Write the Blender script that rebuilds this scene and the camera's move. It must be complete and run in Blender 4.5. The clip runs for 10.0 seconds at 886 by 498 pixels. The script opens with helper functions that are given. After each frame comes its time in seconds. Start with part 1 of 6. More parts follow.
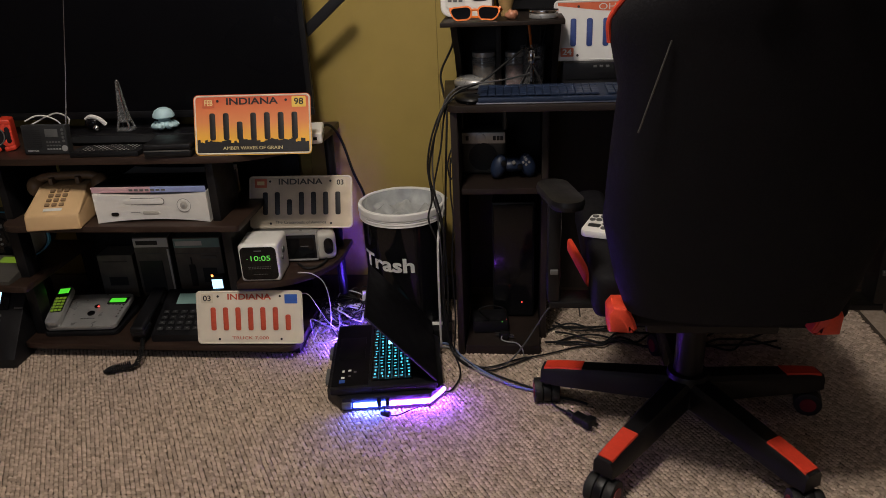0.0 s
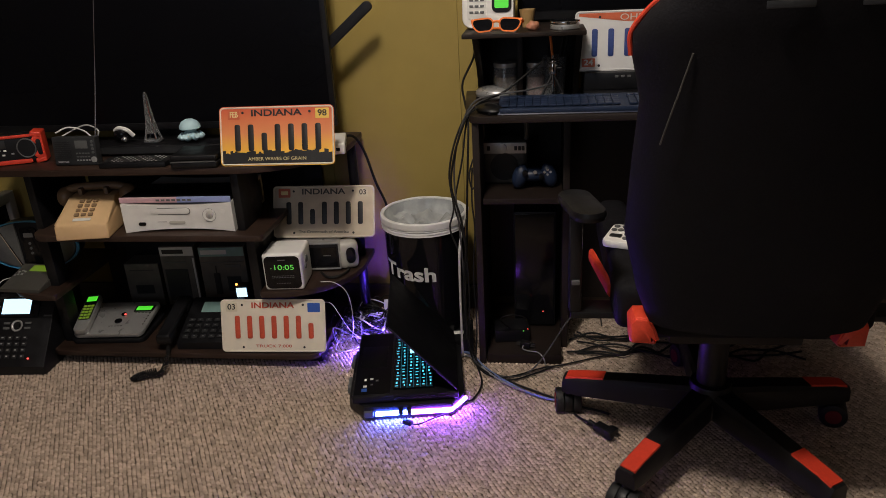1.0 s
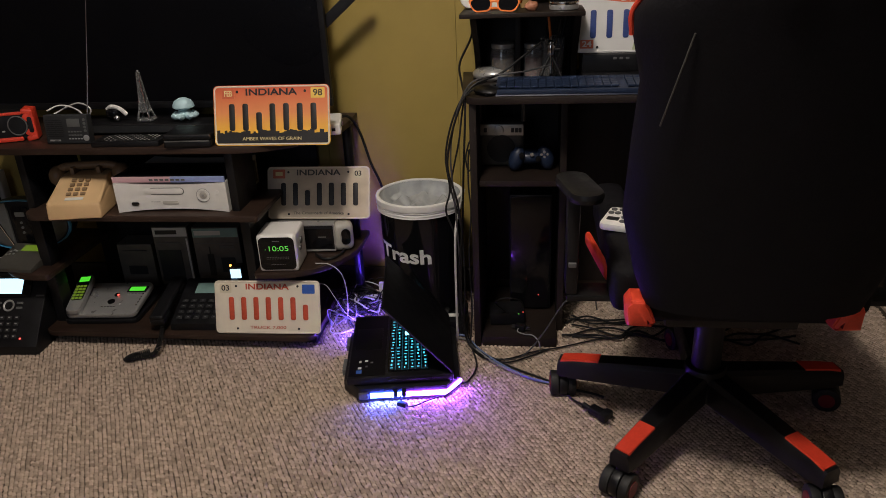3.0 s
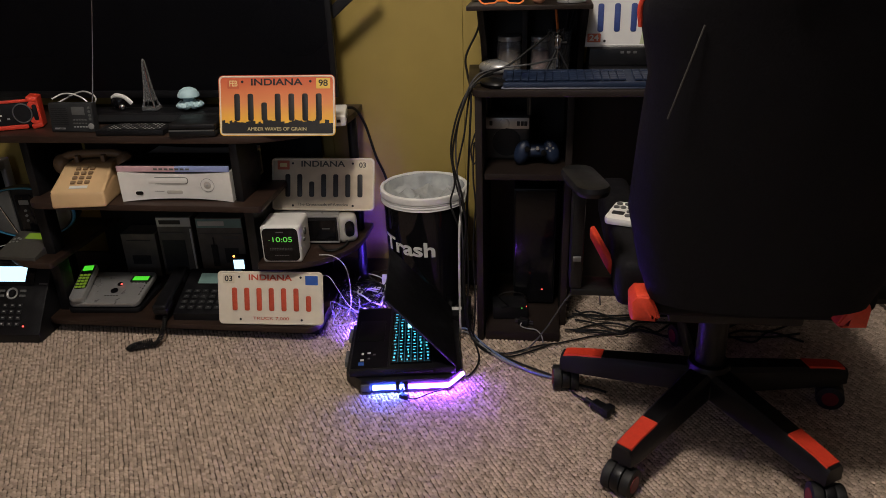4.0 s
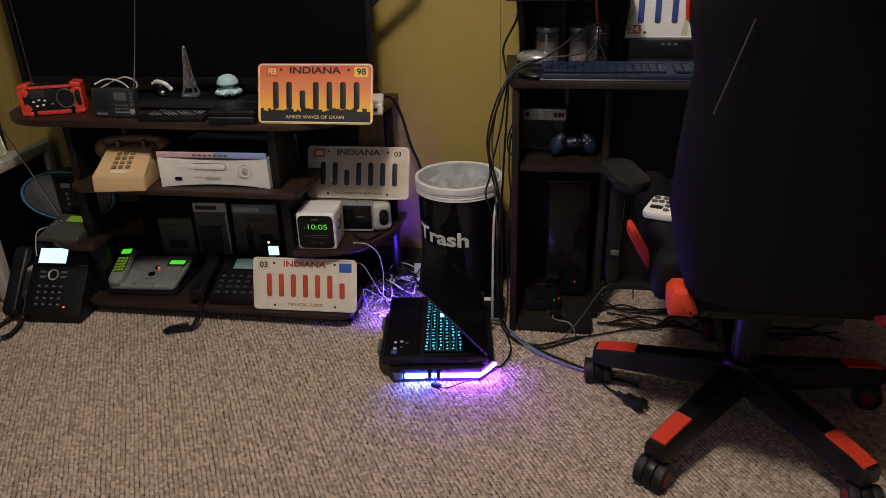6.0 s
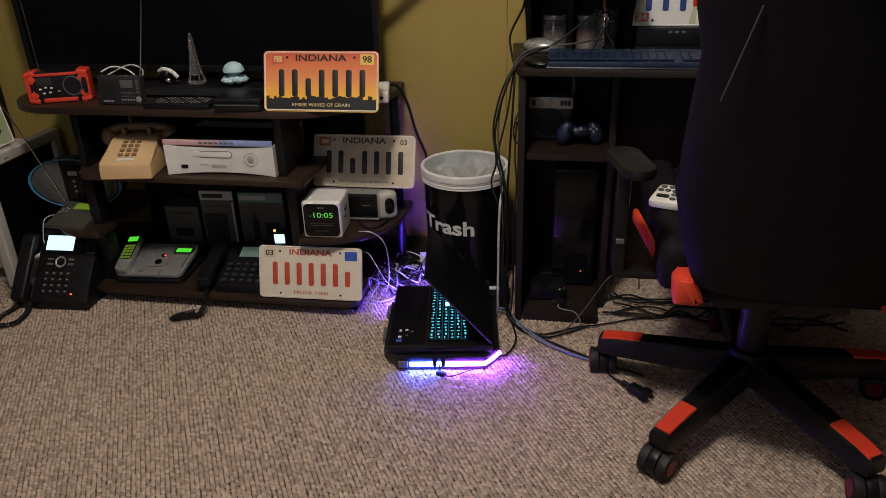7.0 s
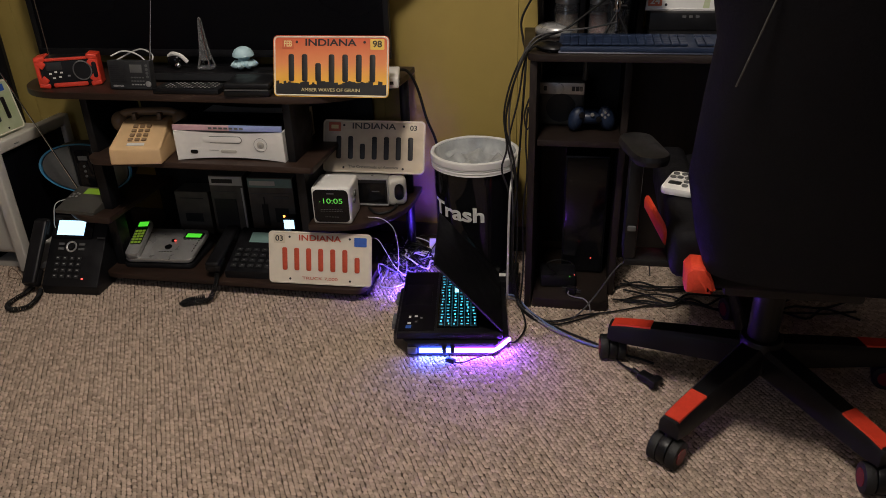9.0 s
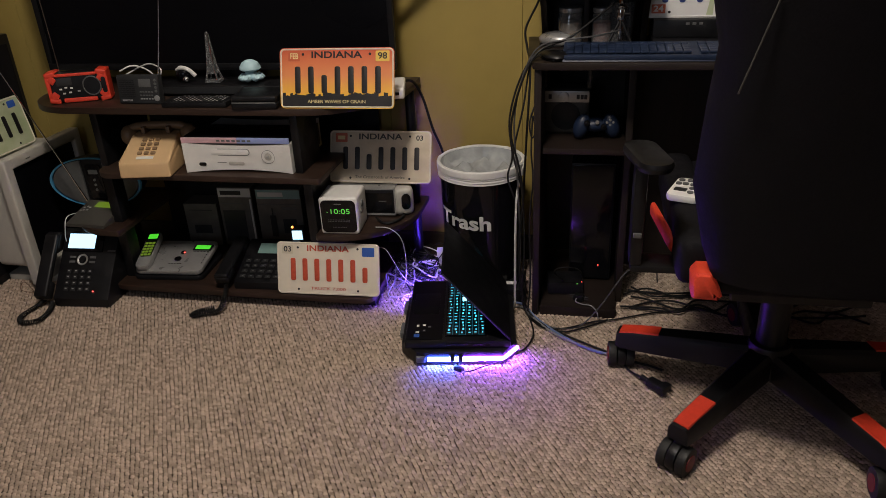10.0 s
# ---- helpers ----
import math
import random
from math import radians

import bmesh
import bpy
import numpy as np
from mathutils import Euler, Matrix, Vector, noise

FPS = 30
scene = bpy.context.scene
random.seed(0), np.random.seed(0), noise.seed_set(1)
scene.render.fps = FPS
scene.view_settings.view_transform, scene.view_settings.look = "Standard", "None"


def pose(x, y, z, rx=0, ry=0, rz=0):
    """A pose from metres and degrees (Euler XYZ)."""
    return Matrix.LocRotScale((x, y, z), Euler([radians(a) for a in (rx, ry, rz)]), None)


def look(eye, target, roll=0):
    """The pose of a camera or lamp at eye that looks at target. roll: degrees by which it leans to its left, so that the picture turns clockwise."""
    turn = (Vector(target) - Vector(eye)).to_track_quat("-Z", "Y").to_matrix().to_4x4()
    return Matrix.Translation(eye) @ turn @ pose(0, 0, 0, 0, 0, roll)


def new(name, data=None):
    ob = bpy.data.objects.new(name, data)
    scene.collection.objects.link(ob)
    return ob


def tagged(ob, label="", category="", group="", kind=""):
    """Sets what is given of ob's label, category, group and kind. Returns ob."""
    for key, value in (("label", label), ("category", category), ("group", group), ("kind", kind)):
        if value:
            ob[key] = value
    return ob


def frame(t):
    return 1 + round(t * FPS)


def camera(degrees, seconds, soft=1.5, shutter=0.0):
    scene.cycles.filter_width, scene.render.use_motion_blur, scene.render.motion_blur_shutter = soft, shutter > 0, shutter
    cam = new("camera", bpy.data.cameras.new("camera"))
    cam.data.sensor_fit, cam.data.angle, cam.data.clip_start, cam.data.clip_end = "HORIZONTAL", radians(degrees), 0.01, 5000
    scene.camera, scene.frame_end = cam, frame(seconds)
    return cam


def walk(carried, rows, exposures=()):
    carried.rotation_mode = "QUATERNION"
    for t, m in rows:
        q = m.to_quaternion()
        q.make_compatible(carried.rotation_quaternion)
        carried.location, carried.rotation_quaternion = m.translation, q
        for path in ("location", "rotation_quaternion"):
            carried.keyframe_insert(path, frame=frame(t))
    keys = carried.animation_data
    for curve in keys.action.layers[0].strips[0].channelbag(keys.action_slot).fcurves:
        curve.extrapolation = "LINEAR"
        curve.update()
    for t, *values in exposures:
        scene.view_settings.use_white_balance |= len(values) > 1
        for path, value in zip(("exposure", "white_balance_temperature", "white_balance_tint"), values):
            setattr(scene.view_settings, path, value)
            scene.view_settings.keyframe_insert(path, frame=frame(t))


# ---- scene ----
cam = camera(62.3, 10.0, soft=0.8)
PATH = [
    (0, (0.229, 0.175, 1.087), (0.025, 2.005, 0.305), -2.5),
    (0.5, (0.229, 0.174, 1.089), (-0.003, 2.007, 0.322), -2.8),
    (1, (0.228, 0.167, 1.097), (-0.032, 1.998, 0.336), -3.1),
    (1.5, (0.225, 0.163, 1.098), (-0.037, 1.991, 0.328), -3.0),
    (2, (0.221, 0.166, 1.094), (-0.026, 1.989, 0.311), -2.7),
    (2.5, (0.221, 0.17, 1.093), (-0.023, 1.989, 0.299), -2.6),
    (4, (0.218, 0.174, 1.081), (-0.032, 1.985, 0.268), -1.9),
    (4.5, (0.197, 0.168, 1.087), (-0.082, 1.972, 0.27), -1.6),
    (5, (0.193, 0.165, 1.088), (-0.112, 1.964, 0.269), -1.6),
    (6.5, (0.196, 0.169, 1.085), (-0.124, 1.95, 0.234), -1.7),
    (7, (0.198, 0.168, 1.082), (-0.135, 1.942, 0.22), -1.7),
    (7.5, (0.195, 0.169, 1.083), (-0.148, 1.934, 0.206), -1.6),
    (8, (0.192, 0.171, 1.081), (-0.155, 1.93, 0.195), -1.5),
    (8.5, (0.193, 0.173, 1.079), (-0.156, 1.929, 0.188), -1.6),
    (9, (0.194, 0.173, 1.08), (-0.16, 1.926, 0.185), -1.8),
    (9.5, (0.194, 0.171, 1.084), (-0.173, 1.924, 0.193), -2.2),
    (10, (0.2, 0.168, 1.086), (-0.179, 1.926, 0.211), -2.8),
]
walk(cam, [(t, look(e, g, r)) for t, e, g, r in PATH])

# ---- world and lights ----
world = bpy.data.worlds.new("world")
scene.world = world
world.use_nodes = True
world.node_tree.nodes["Background"].inputs[0].default_value = (0.02, 0.02, 0.025, 1)
world.node_tree.nodes["Background"].inputs[1].default_value = 0.3
lamp = new("room_lamp", bpy.data.lights.new("room_lamp", "POINT"))
lamp.data.energy, lamp.data.color, lamp.data.shadow_soft_size = 86, (1.0, 0.895, 0.80), 0.13
lamp.location = (-0.15, 0.87, 2.2)
# Cool soft fill added behind the camera to lift the dark parts.
fill_light = new("fill_light", bpy.data.lights.new("fill_light", "AREA"))
fill_light.data.energy, fill_light.data.color = 7, (0.70, 0.80, 1.0)
fill_light.data.shape, fill_light.data.size, fill_light.data.size_y = "RECTANGLE", 1.3, 1.1
fill_light.matrix_world = look((-0.9, -2.17, 1.45), (-0.9, 0, 1.45))
scene.view_settings.exposure = 0.0


# ---- materials ----
def mat(name, col, rough=0.5, metal=0.0, var=0.18, scale=60.0, bump=0.06, col2=None, spec=0.5, coat=0.0, island=False, rand=0.0, stretch=None):
    m = bpy.data.materials.new(name)
    m.use_nodes = True
    n, l = m.node_tree.nodes, m.node_tree.links
    b = n["Principled BSDF"]
    b.inputs["Metallic"].default_value = metal
    b.inputs["Specular IOR Level"].default_value = spec
    b.inputs["Coat Weight"].default_value = coat
    tc = n.new("ShaderNodeTexCoord")
    vec = tc.outputs["Object"]
    if stretch:
        mp = n.new("ShaderNodeMapping")
        mp.inputs["Scale"].default_value = stretch
        l.new(vec, mp.inputs["Vector"])
        vec = mp.outputs["Vector"]
    fine = n.new("ShaderNodeTexNoise")
    fine.inputs["Scale"].default_value, fine.inputs["Detail"].default_value = scale, 5
    wide = n.new("ShaderNodeTexNoise")
    wide.inputs["Scale"].default_value, wide.inputs["Detail"].default_value = scale / 9, 3
    l.new(vec, fine.inputs["Vector"])
    l.new(vec, wide.inputs["Vector"])
    add = n.new("ShaderNodeMath")
    add.operation = "ADD"
    l.new(fine.outputs["Fac"], add.inputs[0])
    l.new(wide.outputs["Fac"], add.inputs[1])
    fac = add.outputs[0]
    if island or rand:
        src = n.new("ShaderNodeNewGeometry").outputs["Random Per Island"] if island else n.new("ShaderNodeObjectInfo").outputs["Random"]
        mul = n.new("ShaderNodeMath")
        mul.operation = "MULTIPLY_ADD"
        l.new(src, mul.inputs[0])
        mul.inputs[1].default_value = rand
        l.new(fac, mul.inputs[2])
        fac = mul.outputs[0]
    rng = n.new("ShaderNodeMapRange")
    rng.inputs["From Min"].default_value, rng.inputs["From Max"].default_value = 0.62, 1.38 + rand
    l.new(fac, rng.inputs["Value"])
    mix = n.new("ShaderNodeMix")
    mix.data_type = "RGBA"
    lo = tuple(c * (1 - var) for c in col) if col2 is None else col
    hi = tuple(min(1, c * (1 + var)) for c in col) if col2 is None else col2
    mix.inputs["A"].default_value, mix.inputs["B"].default_value = (*lo, 1), (*hi, 1)
    l.new(rng.outputs["Result"], mix.inputs["Factor"])
    l.new(mix.outputs["Result"], b.inputs["Base Color"])
    rr = n.new("ShaderNodeMapRange")
    rr.inputs["From Min"].default_value, rr.inputs["From Max"].default_value = 0.3, 0.7
    rr.inputs["To Min"].default_value, rr.inputs["To Max"].default_value = max(0.02, rough - 0.08), min(1, rough + 0.1)
    l.new(wide.outputs["Fac"], rr.inputs["Value"])
    l.new(rr.outputs["Result"], b.inputs["Roughness"])
    if bump:
        bp = n.new("ShaderNodeBump")
        bp.inputs["Strength"].default_value, bp.inputs["Distance"].default_value = bump, 0.002
        l.new(fine.outputs["Fac"], bp.inputs["Height"])
        l.new(bp.outputs["Normal"], b.inputs["Normal"])
    return m


def glow(name, col, strength):
    m = bpy.data.materials.new(name)
    m.use_nodes = True
    b = m.node_tree.nodes["Principled BSDF"]
    b.inputs["Base Color"].default_value = (0.02, 0.02, 0.02, 1)
    b.inputs["Emission Color"].default_value = (*col, 1)
    b.inputs["Emission Strength"].default_value = strength
    b.inputs["Roughness"].default_value = 0.3
    return m


def glassy(name, col, rough=0.05):
    m = mat(name, col, rough, 0, 0.05, 30, 0)
    m.node_tree.nodes["Principled BSDF"].inputs["Transmission Weight"].default_value = 0.9
    return m


CARPET = mat("carpet", (0.27, 0.205, 0.155), 0.95, 0, 0.3, 1500, 0.9, (0.76, 0.61, 0.485), spec=0.1, island=True, rand=1.1)
# Near-black brown: the shade between the loops, put into a colour.
GAP_SHADE = mat("carpet_gap_shade", (0.05, 0.037, 0.028), 0.95, 0, 0.3, 160, 0.9, (0.10, 0.08, 0.06), spec=0.1)
CARPET_BASE = mat("carpet_backing", (0.24, 0.185, 0.14), 0.95, 0, 0.3, 110, 1.0, (0.47, 0.385, 0.305), spec=0.1)
WALL = mat("mustard_paint", (0.300, 0.223, 0.060), 0.62, 0, 0.07, 14, 0.05, spec=0.3)
# Unseen walls and ceiling: assumed dull tones that hold down bounced light.
UNSEEN_WALL = mat("unseen_wall_brown", (0.07, 0.045, 0.028), 0.5, 0, 0.3, 40, 0.05, stretch=(1, 1, 0.1))
CEIL = mat("unseen_ceiling_grey", (0.42, 0.41, 0.40), 0.9, 0, 0.05, 30, 0.1)
DARKWOOD = mat("dark_walnut_laminate", (0.016, 0.009, 0.006), 0.45, 0, 0.45, 55, 0.05, (0.040, 0.022, 0.015), stretch=(0.12, 1, 1), spec=0.4)
DESKWOOD = mat("espresso_laminate", (0.009, 0.006, 0.0048), 0.5, 0, 0.45, 55, 0.05, (0.019, 0.013, 0.010), stretch=(1, 1, 0.15), spec=0.28)
DESKTOP = mat("espresso_top", (0.009, 0.006, 0.0048), 0.46, 0, 0.45, 55, 0.05, (0.019, 0.013, 0.010), stretch=(0.12, 1, 1), spec=0.28)
SKIRT = mat("baseboard_brown", (0.045, 0.028, 0.016), 0.5, 0, 0.3, 40, 0.05, stretch=(0.1, 1, 1))
BLACK = mat("black_plastic", (0.006, 0.006, 0.007), 0.42, 0, 0.3, 300, 0.12, spec=0.32)
GLOSS = mat("gloss_black", (0.005, 0.005, 0.006), 0.13, 0, 0.2, 20, 0.0, spec=0.3)
LIDBLACK = mat("lid_black", (0.004, 0.004, 0.005), 0.5, 0, 0.3, 200, 0.05, spec=0.12)
SCREEN = mat("dark_screen", (0.003, 0.003, 0.004), 0.3, 0, 0.2, 6, 0.0, spec=0.12)
CHARCOAL = mat("charcoal_plastic", (0.017, 0.018, 0.019), 0.5, 0, 0.2, 250, 0.12)
GREY = mat("grey_plastic", (0.095, 0.097, 0.095), 0.45, 0, 0.15, 200, 0.06)
DIMGREY = mat("dull_grey_plastic", (0.055, 0.052, 0.045), 0.45, 0, 0.15, 200, 0.06)
SILVER = mat("silver_plastic", (0.42, 0.42, 0.41), 0.33, 0.55, 0.12, 300, 0.05)
CHROME = mat("chrome", (0.75, 0.75, 0.75), 0.14, 1.0, 0.08, 40, 0.0)
WHITE = mat("white_plastic", (0.72, 0.71, 0.67), 0.38, 0, 0.06, 40, 0.03)
OFFWHITE = mat("aged_white_plastic", (0.46, 0.44, 0.39), 0.45, 0, 0.08, 30, 0.04)
BEIGE = mat("beige_plastic", (0.62, 0.42, 0.22), 0.4, 0, 0.07, 25, 0.04)
# Dark keys; on the handset, beige with the shelf's shade mixed in.
TAUPE_AND_SHADE = mat("taupe_and_shaded_beige", (0.24, 0.155, 0.085), 0.4, 0, 0.12, 25, 0.04)
RED = mat("red_plastic", (0.62, 0.045, 0.02), 0.4, 0, 0.12, 120, 0.06)
REDCLOTH = mat("red_leatherette", (0.66, 0.055, 0.022), 0.5, 0, 0.14, 220, 0.25)
BLACKCLOTH = mat("black_leatherette", (0.006, 0.0056, 0.007), 0.75, 0, 0.3, 260, 0.35, spec=0.15)
RUBBER = mat("black_rubber", (0.007, 0.007, 0.007), 0.65, 0, 0.3, 200, 0.1)
CABLE = mat("black_cable", (0.009, 0.009, 0.009), 0.5, 0, 0.3, 90, 0.05, spec=0.3)
CABLE_GREY = mat("grey_cable", (0.22, 0.22, 0.22), 0.45, 0, 0.15, 90, 0.05)
CABLE_DARK = mat("dark_grey_cable", (0.05, 0.05, 0.052), 0.4, 0, 0.2, 90, 0.05)
CABLE_WHITE = mat("white_cable", (0.55, 0.54, 0.51), 0.45, 0, 0.1, 90, 0.05)
CABLE_BLUE = mat("blue_cable", (0.13, 0.18, 0.33), 0.45, 0, 0.2, 90, 0.05)
BAG = mat("white_liner", (0.66, 0.66, 0.63), 0.35, 0, 0.10, 45, 0.3)
GREYBAG = mat("grey_liner_inside", (0.38, 0.40, 0.40), 0.28, 0, 0.25, 35, 0.6)
NAVY = mat("navy_plastic", (0.011, 0.021, 0.050), 0.45, 0, 0.2, 200, 0.1)
BLUE = mat("blue_sticker", (0.03, 0.10, 0.42), 0.4, 0, 0.15, 90, 0.02)
ORANGE = mat("orange_plastic", (0.85, 0.20, 0.03), 0.3, 0, 0.08, 60, 0.03)
PALEBLUE = mat("pale_blue_vinyl", (0.42, 0.60, 0.64), 0.5, 0, 0.08, 60, 0.08)
PINK = mat("pink_card", (0.60, 0.38, 0.42), 0.5, 0, 0.15, 30, 0.02)
LILAC = mat("blue_card", (0.27, 0.33, 0.60), 0.5, 0, 0.15, 30, 0.02)
CARDBOARD = mat("printed_box", (0.11, 0.10, 0.085), 0.55, 0, 0.4, 25, 0.03)
PAPER = mat("paper", (0.62, 0.62, 0.58), 0.7, 0, 0.06, 40, 0.02)
TEALPAPER = mat("teal_card", (0.20, 0.33, 0.30), 0.5, 0, 0.1, 40, 0.02)
INK = mat("black_ink", (0.015, 0.014, 0.014), 0.45, 0, 0.3, 150, 0.03)
REDINK = mat("red_ink", (0.50, 0.07, 0.03), 0.45, 0, 0.2, 150, 0.03)
BLUEINK = mat("blue_ink", (0.03, 0.055, 0.20), 0.45, 0, 0.2, 150, 0.03)
PALEINK = mat("pale_ink", (0.75, 0.62, 0.30), 0.45, 0, 0.1, 100, 0.02)
PLATE_CREAM = mat("plate_cream", (0.72, 0.66, 0.54), 0.4, 0, 0.08, 30, 0.06)
PLATE_GREY = mat("plate_worn_cream", (0.47, 0.39, 0.28), 0.45, 0, 0.3, 22, 0.08, (0.74, 0.65, 0.50))
PLATE_WHITE = mat("plate_white", (0.66, 0.66, 0.64), 0.4, 0, 0.06, 30, 0.06)
PLATE_GREEN = mat("plate_green", (0.33, 0.40, 0.20), 0.45, 0, 0.2, 20, 0.06, (0.55, 0.58, 0.42))
GLASS = glassy("clear_glass", (0.86, 0.88, 0.88), 0.04)
DARKRED = mat("dark_red_plastic", (0.16, 0.008, 0.012), 0.5, 0, 0.2, 90, 0.03)
LED = glow("cooler_led", (0.045, 0.085, 1.0), 300)
LED_VIOLET = glow("cooler_led_violet", (0.22, 0.045, 1.0), 300)
LED_REAR = glow("cooler_led_rear", (0.13, 0.055, 1.0), 750)
KEYLIGHT = glow("key_backlight", (0.03, 0.40, 0.58), 0.22)
KEYMARK = glow("key_legend", (0.12, 0.72, 0.95), 1.0)
KEYBRIGHT = glow("key_bright", (0.35, 0.85, 1.0), 2.2)
LCD_WHITE = glow("lcd_white", (0.50, 0.78, 1.0), 1.7)
LCD_GREEN = glow("lcd_green", (0.10, 0.85, 0.04), 0.8)
LCD_LIME = glow("lcd_lime", (0.20, 0.32, 0.02), 0.5)
DIGIT = glow("green_digit", (0.16, 0.85, 0.10), 0.55)
LED_RED = glow("red_led", (1.0, 0.08, 0.06), 3.0)
LED_ORANGE = glow("orange_led", (1.0, 0.35, 0.06), 5.0)


def sunset():
    """The printed fade of the sunset plate: orange above, yellow below."""
    m = mat("plate_sunset", (0.5, 0.2, 0.1), 0.38, 0, 0.06, 30, 0.05)
    n, l = m.node_tree.nodes, m.node_tree.links
    sep = n.new("ShaderNodeSeparateXYZ")
    l.new(n["Texture Coordinate"].outputs["Object"], sep.inputs[0])
    ramp = n.new("ShaderNodeValToRGB")
    rng = n.new("ShaderNodeMapRange")
    rng.inputs["From Min"].default_value, rng.inputs["From Max"].default_value = 0.03, 0.15
    l.new(sep.outputs["Z"], rng.inputs["Value"])
    l.new(rng.outputs["Result"], ramp.inputs["Fac"])
    e = ramp.color_ramp.elements
    e[0].color, e[1].color = (0.88, 0.50, 0.05, 1), (0.58, 0.10, 0.045, 1)
    mid = e.new(0.45)
    mid.color = (0.74, 0.27, 0.10, 1)
    l.new(ramp.outputs["Color"], n["Principled BSDF"].inputs["Base Color"])
    return m


PLATE_SUNSET = sunset()


# ---- mesh helpers ----
def B():
    return bmesh.new()


def put(bm, tmp, m=None):
    me = bpy.data.meshes.new("tmp")
    tmp.to_mesh(me)
    tmp.free()
    if m is not None:
        me.transform(m)
    bm.from_mesh(me)
    bpy.data.meshes.remove(me)
    return bm


def box(bm, size, at=(0, 0, 0), bev=0.0, seg=2, turn=(0, 0, 0)):
    t = bmesh.new()
    bmesh.ops.create_cube(t, size=1)
    bmesh.ops.scale(t, vec=size, verts=t.verts)
    if bev:
        bmesh.ops.bevel(t, geom=list(t.edges), offset=bev, segments=seg, profile=0.6, affect="EDGES")
    return put(bm, t, pose(*at, *turn))


def rod(bm, r, h, at=(0, 0, 0), turn=(0, 0, 0), r2=None, seg=24, bev=0.0):
    t = bmesh.new()
    bmesh.ops.create_cone(t, cap_ends=True, segments=seg, radius1=r, radius2=r if r2 is None else r2, depth=h)
    if bev:
        rim = [e for e in t.edges if abs(e.verts[0].co.z - e.verts[1].co.z) < 1e-6]
        bmesh.ops.bevel(t, geom=rim, offset=bev, segments=2, profile=0.6, affect="EDGES")
    return put(bm, t, pose(*at, *turn))


def ball(bm, size, at=(0, 0, 0), turn=(0, 0, 0), seg=20):
    t = bmesh.new()
    bmesh.ops.create_uvsphere(t, u_segments=seg, v_segments=seg // 2, radius=1)
    bmesh.ops.scale(t, vec=size, verts=t.verts)
    return put(bm, t, pose(*at, *turn))


def lathe(bm, prof, at=(0, 0, 0), seg=40, turn=(0, 0, 0)):
    t = bmesh.new()
    rings = [[t.verts.new((r * math.cos(2 * math.pi * i / seg), r * math.sin(2 * math.pi * i / seg), z)) for i in range(seg)] for r, z in prof]
    for a, b in zip(rings, rings[1:]):
        for i in range(seg):
            t.faces.new((a[i], a[(i + 1) % seg], b[(i + 1) % seg], b[i]))
    bmesh.ops.recalc_face_normals(t, faces=t.faces)
    return put(bm, t, pose(*at, *turn))


def slab(bm, outline, z0, z1, bev=0.0, m=None):
    """An outline in x, y made thick from z0 to z1."""
    t = bmesh.new()
    f = t.faces.new([t.verts.new((x, y, z0)) for x, y in outline])
    ext = bmesh.ops.extrude_face_region(t, geom=[f])
    bmesh.ops.translate(t, vec=(0, 0, z1 - z0), verts=[v for v in ext["geom"] if isinstance(v, bmesh.types.BMVert)])
    bmesh.ops.recalc_face_normals(t, faces=t.faces)
    if bev:
        rim = [e for e in t.edges if abs(e.verts[0].co.z - e.verts[1].co.z) < 1e-6]
        bmesh.ops.bevel(t, geom=rim, offset=bev, segments=2, profile=0.6, affect="EDGES")
    return put(bm, t, m)


def rounded(w, h, r, seg=6):
    pts = []
    for cx, cy, a0 in ((w / 2 - r, h / 2 - r, 0), (-w / 2 + r, h / 2 - r, 90), (-w / 2 + r, -h / 2 + r, 180), (w / 2 - r, -h / 2 + r, 270)):
        for i in range(seg + 1):
            a = radians(a0 + 90 * i / seg)
            pts.append((cx + r * math.cos(a), cy + r * math.sin(a)))
    return pts


def smooth_line(pts, n=8):
    p = [Vector(q) for q in pts]
    p = [p[0] * 2 - p[1]] + p + [p[-1] * 2 - p[-2]]
    out = []
    for a, b, c, d in zip(p, p[1:], p[2:], p[3:]):
        for i in range(n):
            t = i / n
            out.append(0.5 * (2 * b + (c - a) * t + (2 * a - 5 * b + 4 * c - d) * t * t + (3 * b - a - 3 * c + d) * t ** 3))
    return out + [p[-2]]


def tube(bm, pts, r, seg=8, n=8, taper=None):
    line = smooth_line(pts, n) if n > 1 else [Vector(q) for q in pts]
    t = bmesh.new()
    rings, side = [], None
    for i, q in enumerate(line):
        d = (line[min(i + 1, len(line) - 1)] - line[max(i - 1, 0)]).normalized()
        if side is None:
            side = d.orthogonal().normalized()
        side = (side - d * side.dot(d)).normalized()
        up = d.cross(side)
        rad = r if taper is None else r + (taper - r) * i / (len(line) - 1)
        rings.append([t.verts.new(q + (side * math.cos(2 * math.pi * k / seg) + up * math.sin(2 * math.pi * k / seg)) * rad) for k in range(seg)])
    for a, b in zip(rings, rings[1:]):
        for k in range(seg):
            t.faces.new((a[k], a[(k + 1) % seg], b[(k + 1) % seg], b[k]))
    t.faces.new(rings[0][::-1])
    t.faces.new(rings[-1])
    return put(bm, t)


def finish(name, bm, material, smooth=True):
    me = bpy.data.meshes.new(name)
    bm.to_mesh(me)
    bm.free()
    me.materials.append(material)
    if smooth:
        me.shade_smooth()
        me.set_sharp_from_angle(angle=radians(38))
    return me


def part(name, bm, material, parent, label="", m=None):
    ob = new(name, finish(name, bm, material))
    ob.parent = parent
    if m is not None:
        ob.matrix_basis = m
    if label:
        ob["label"] = label
    return ob


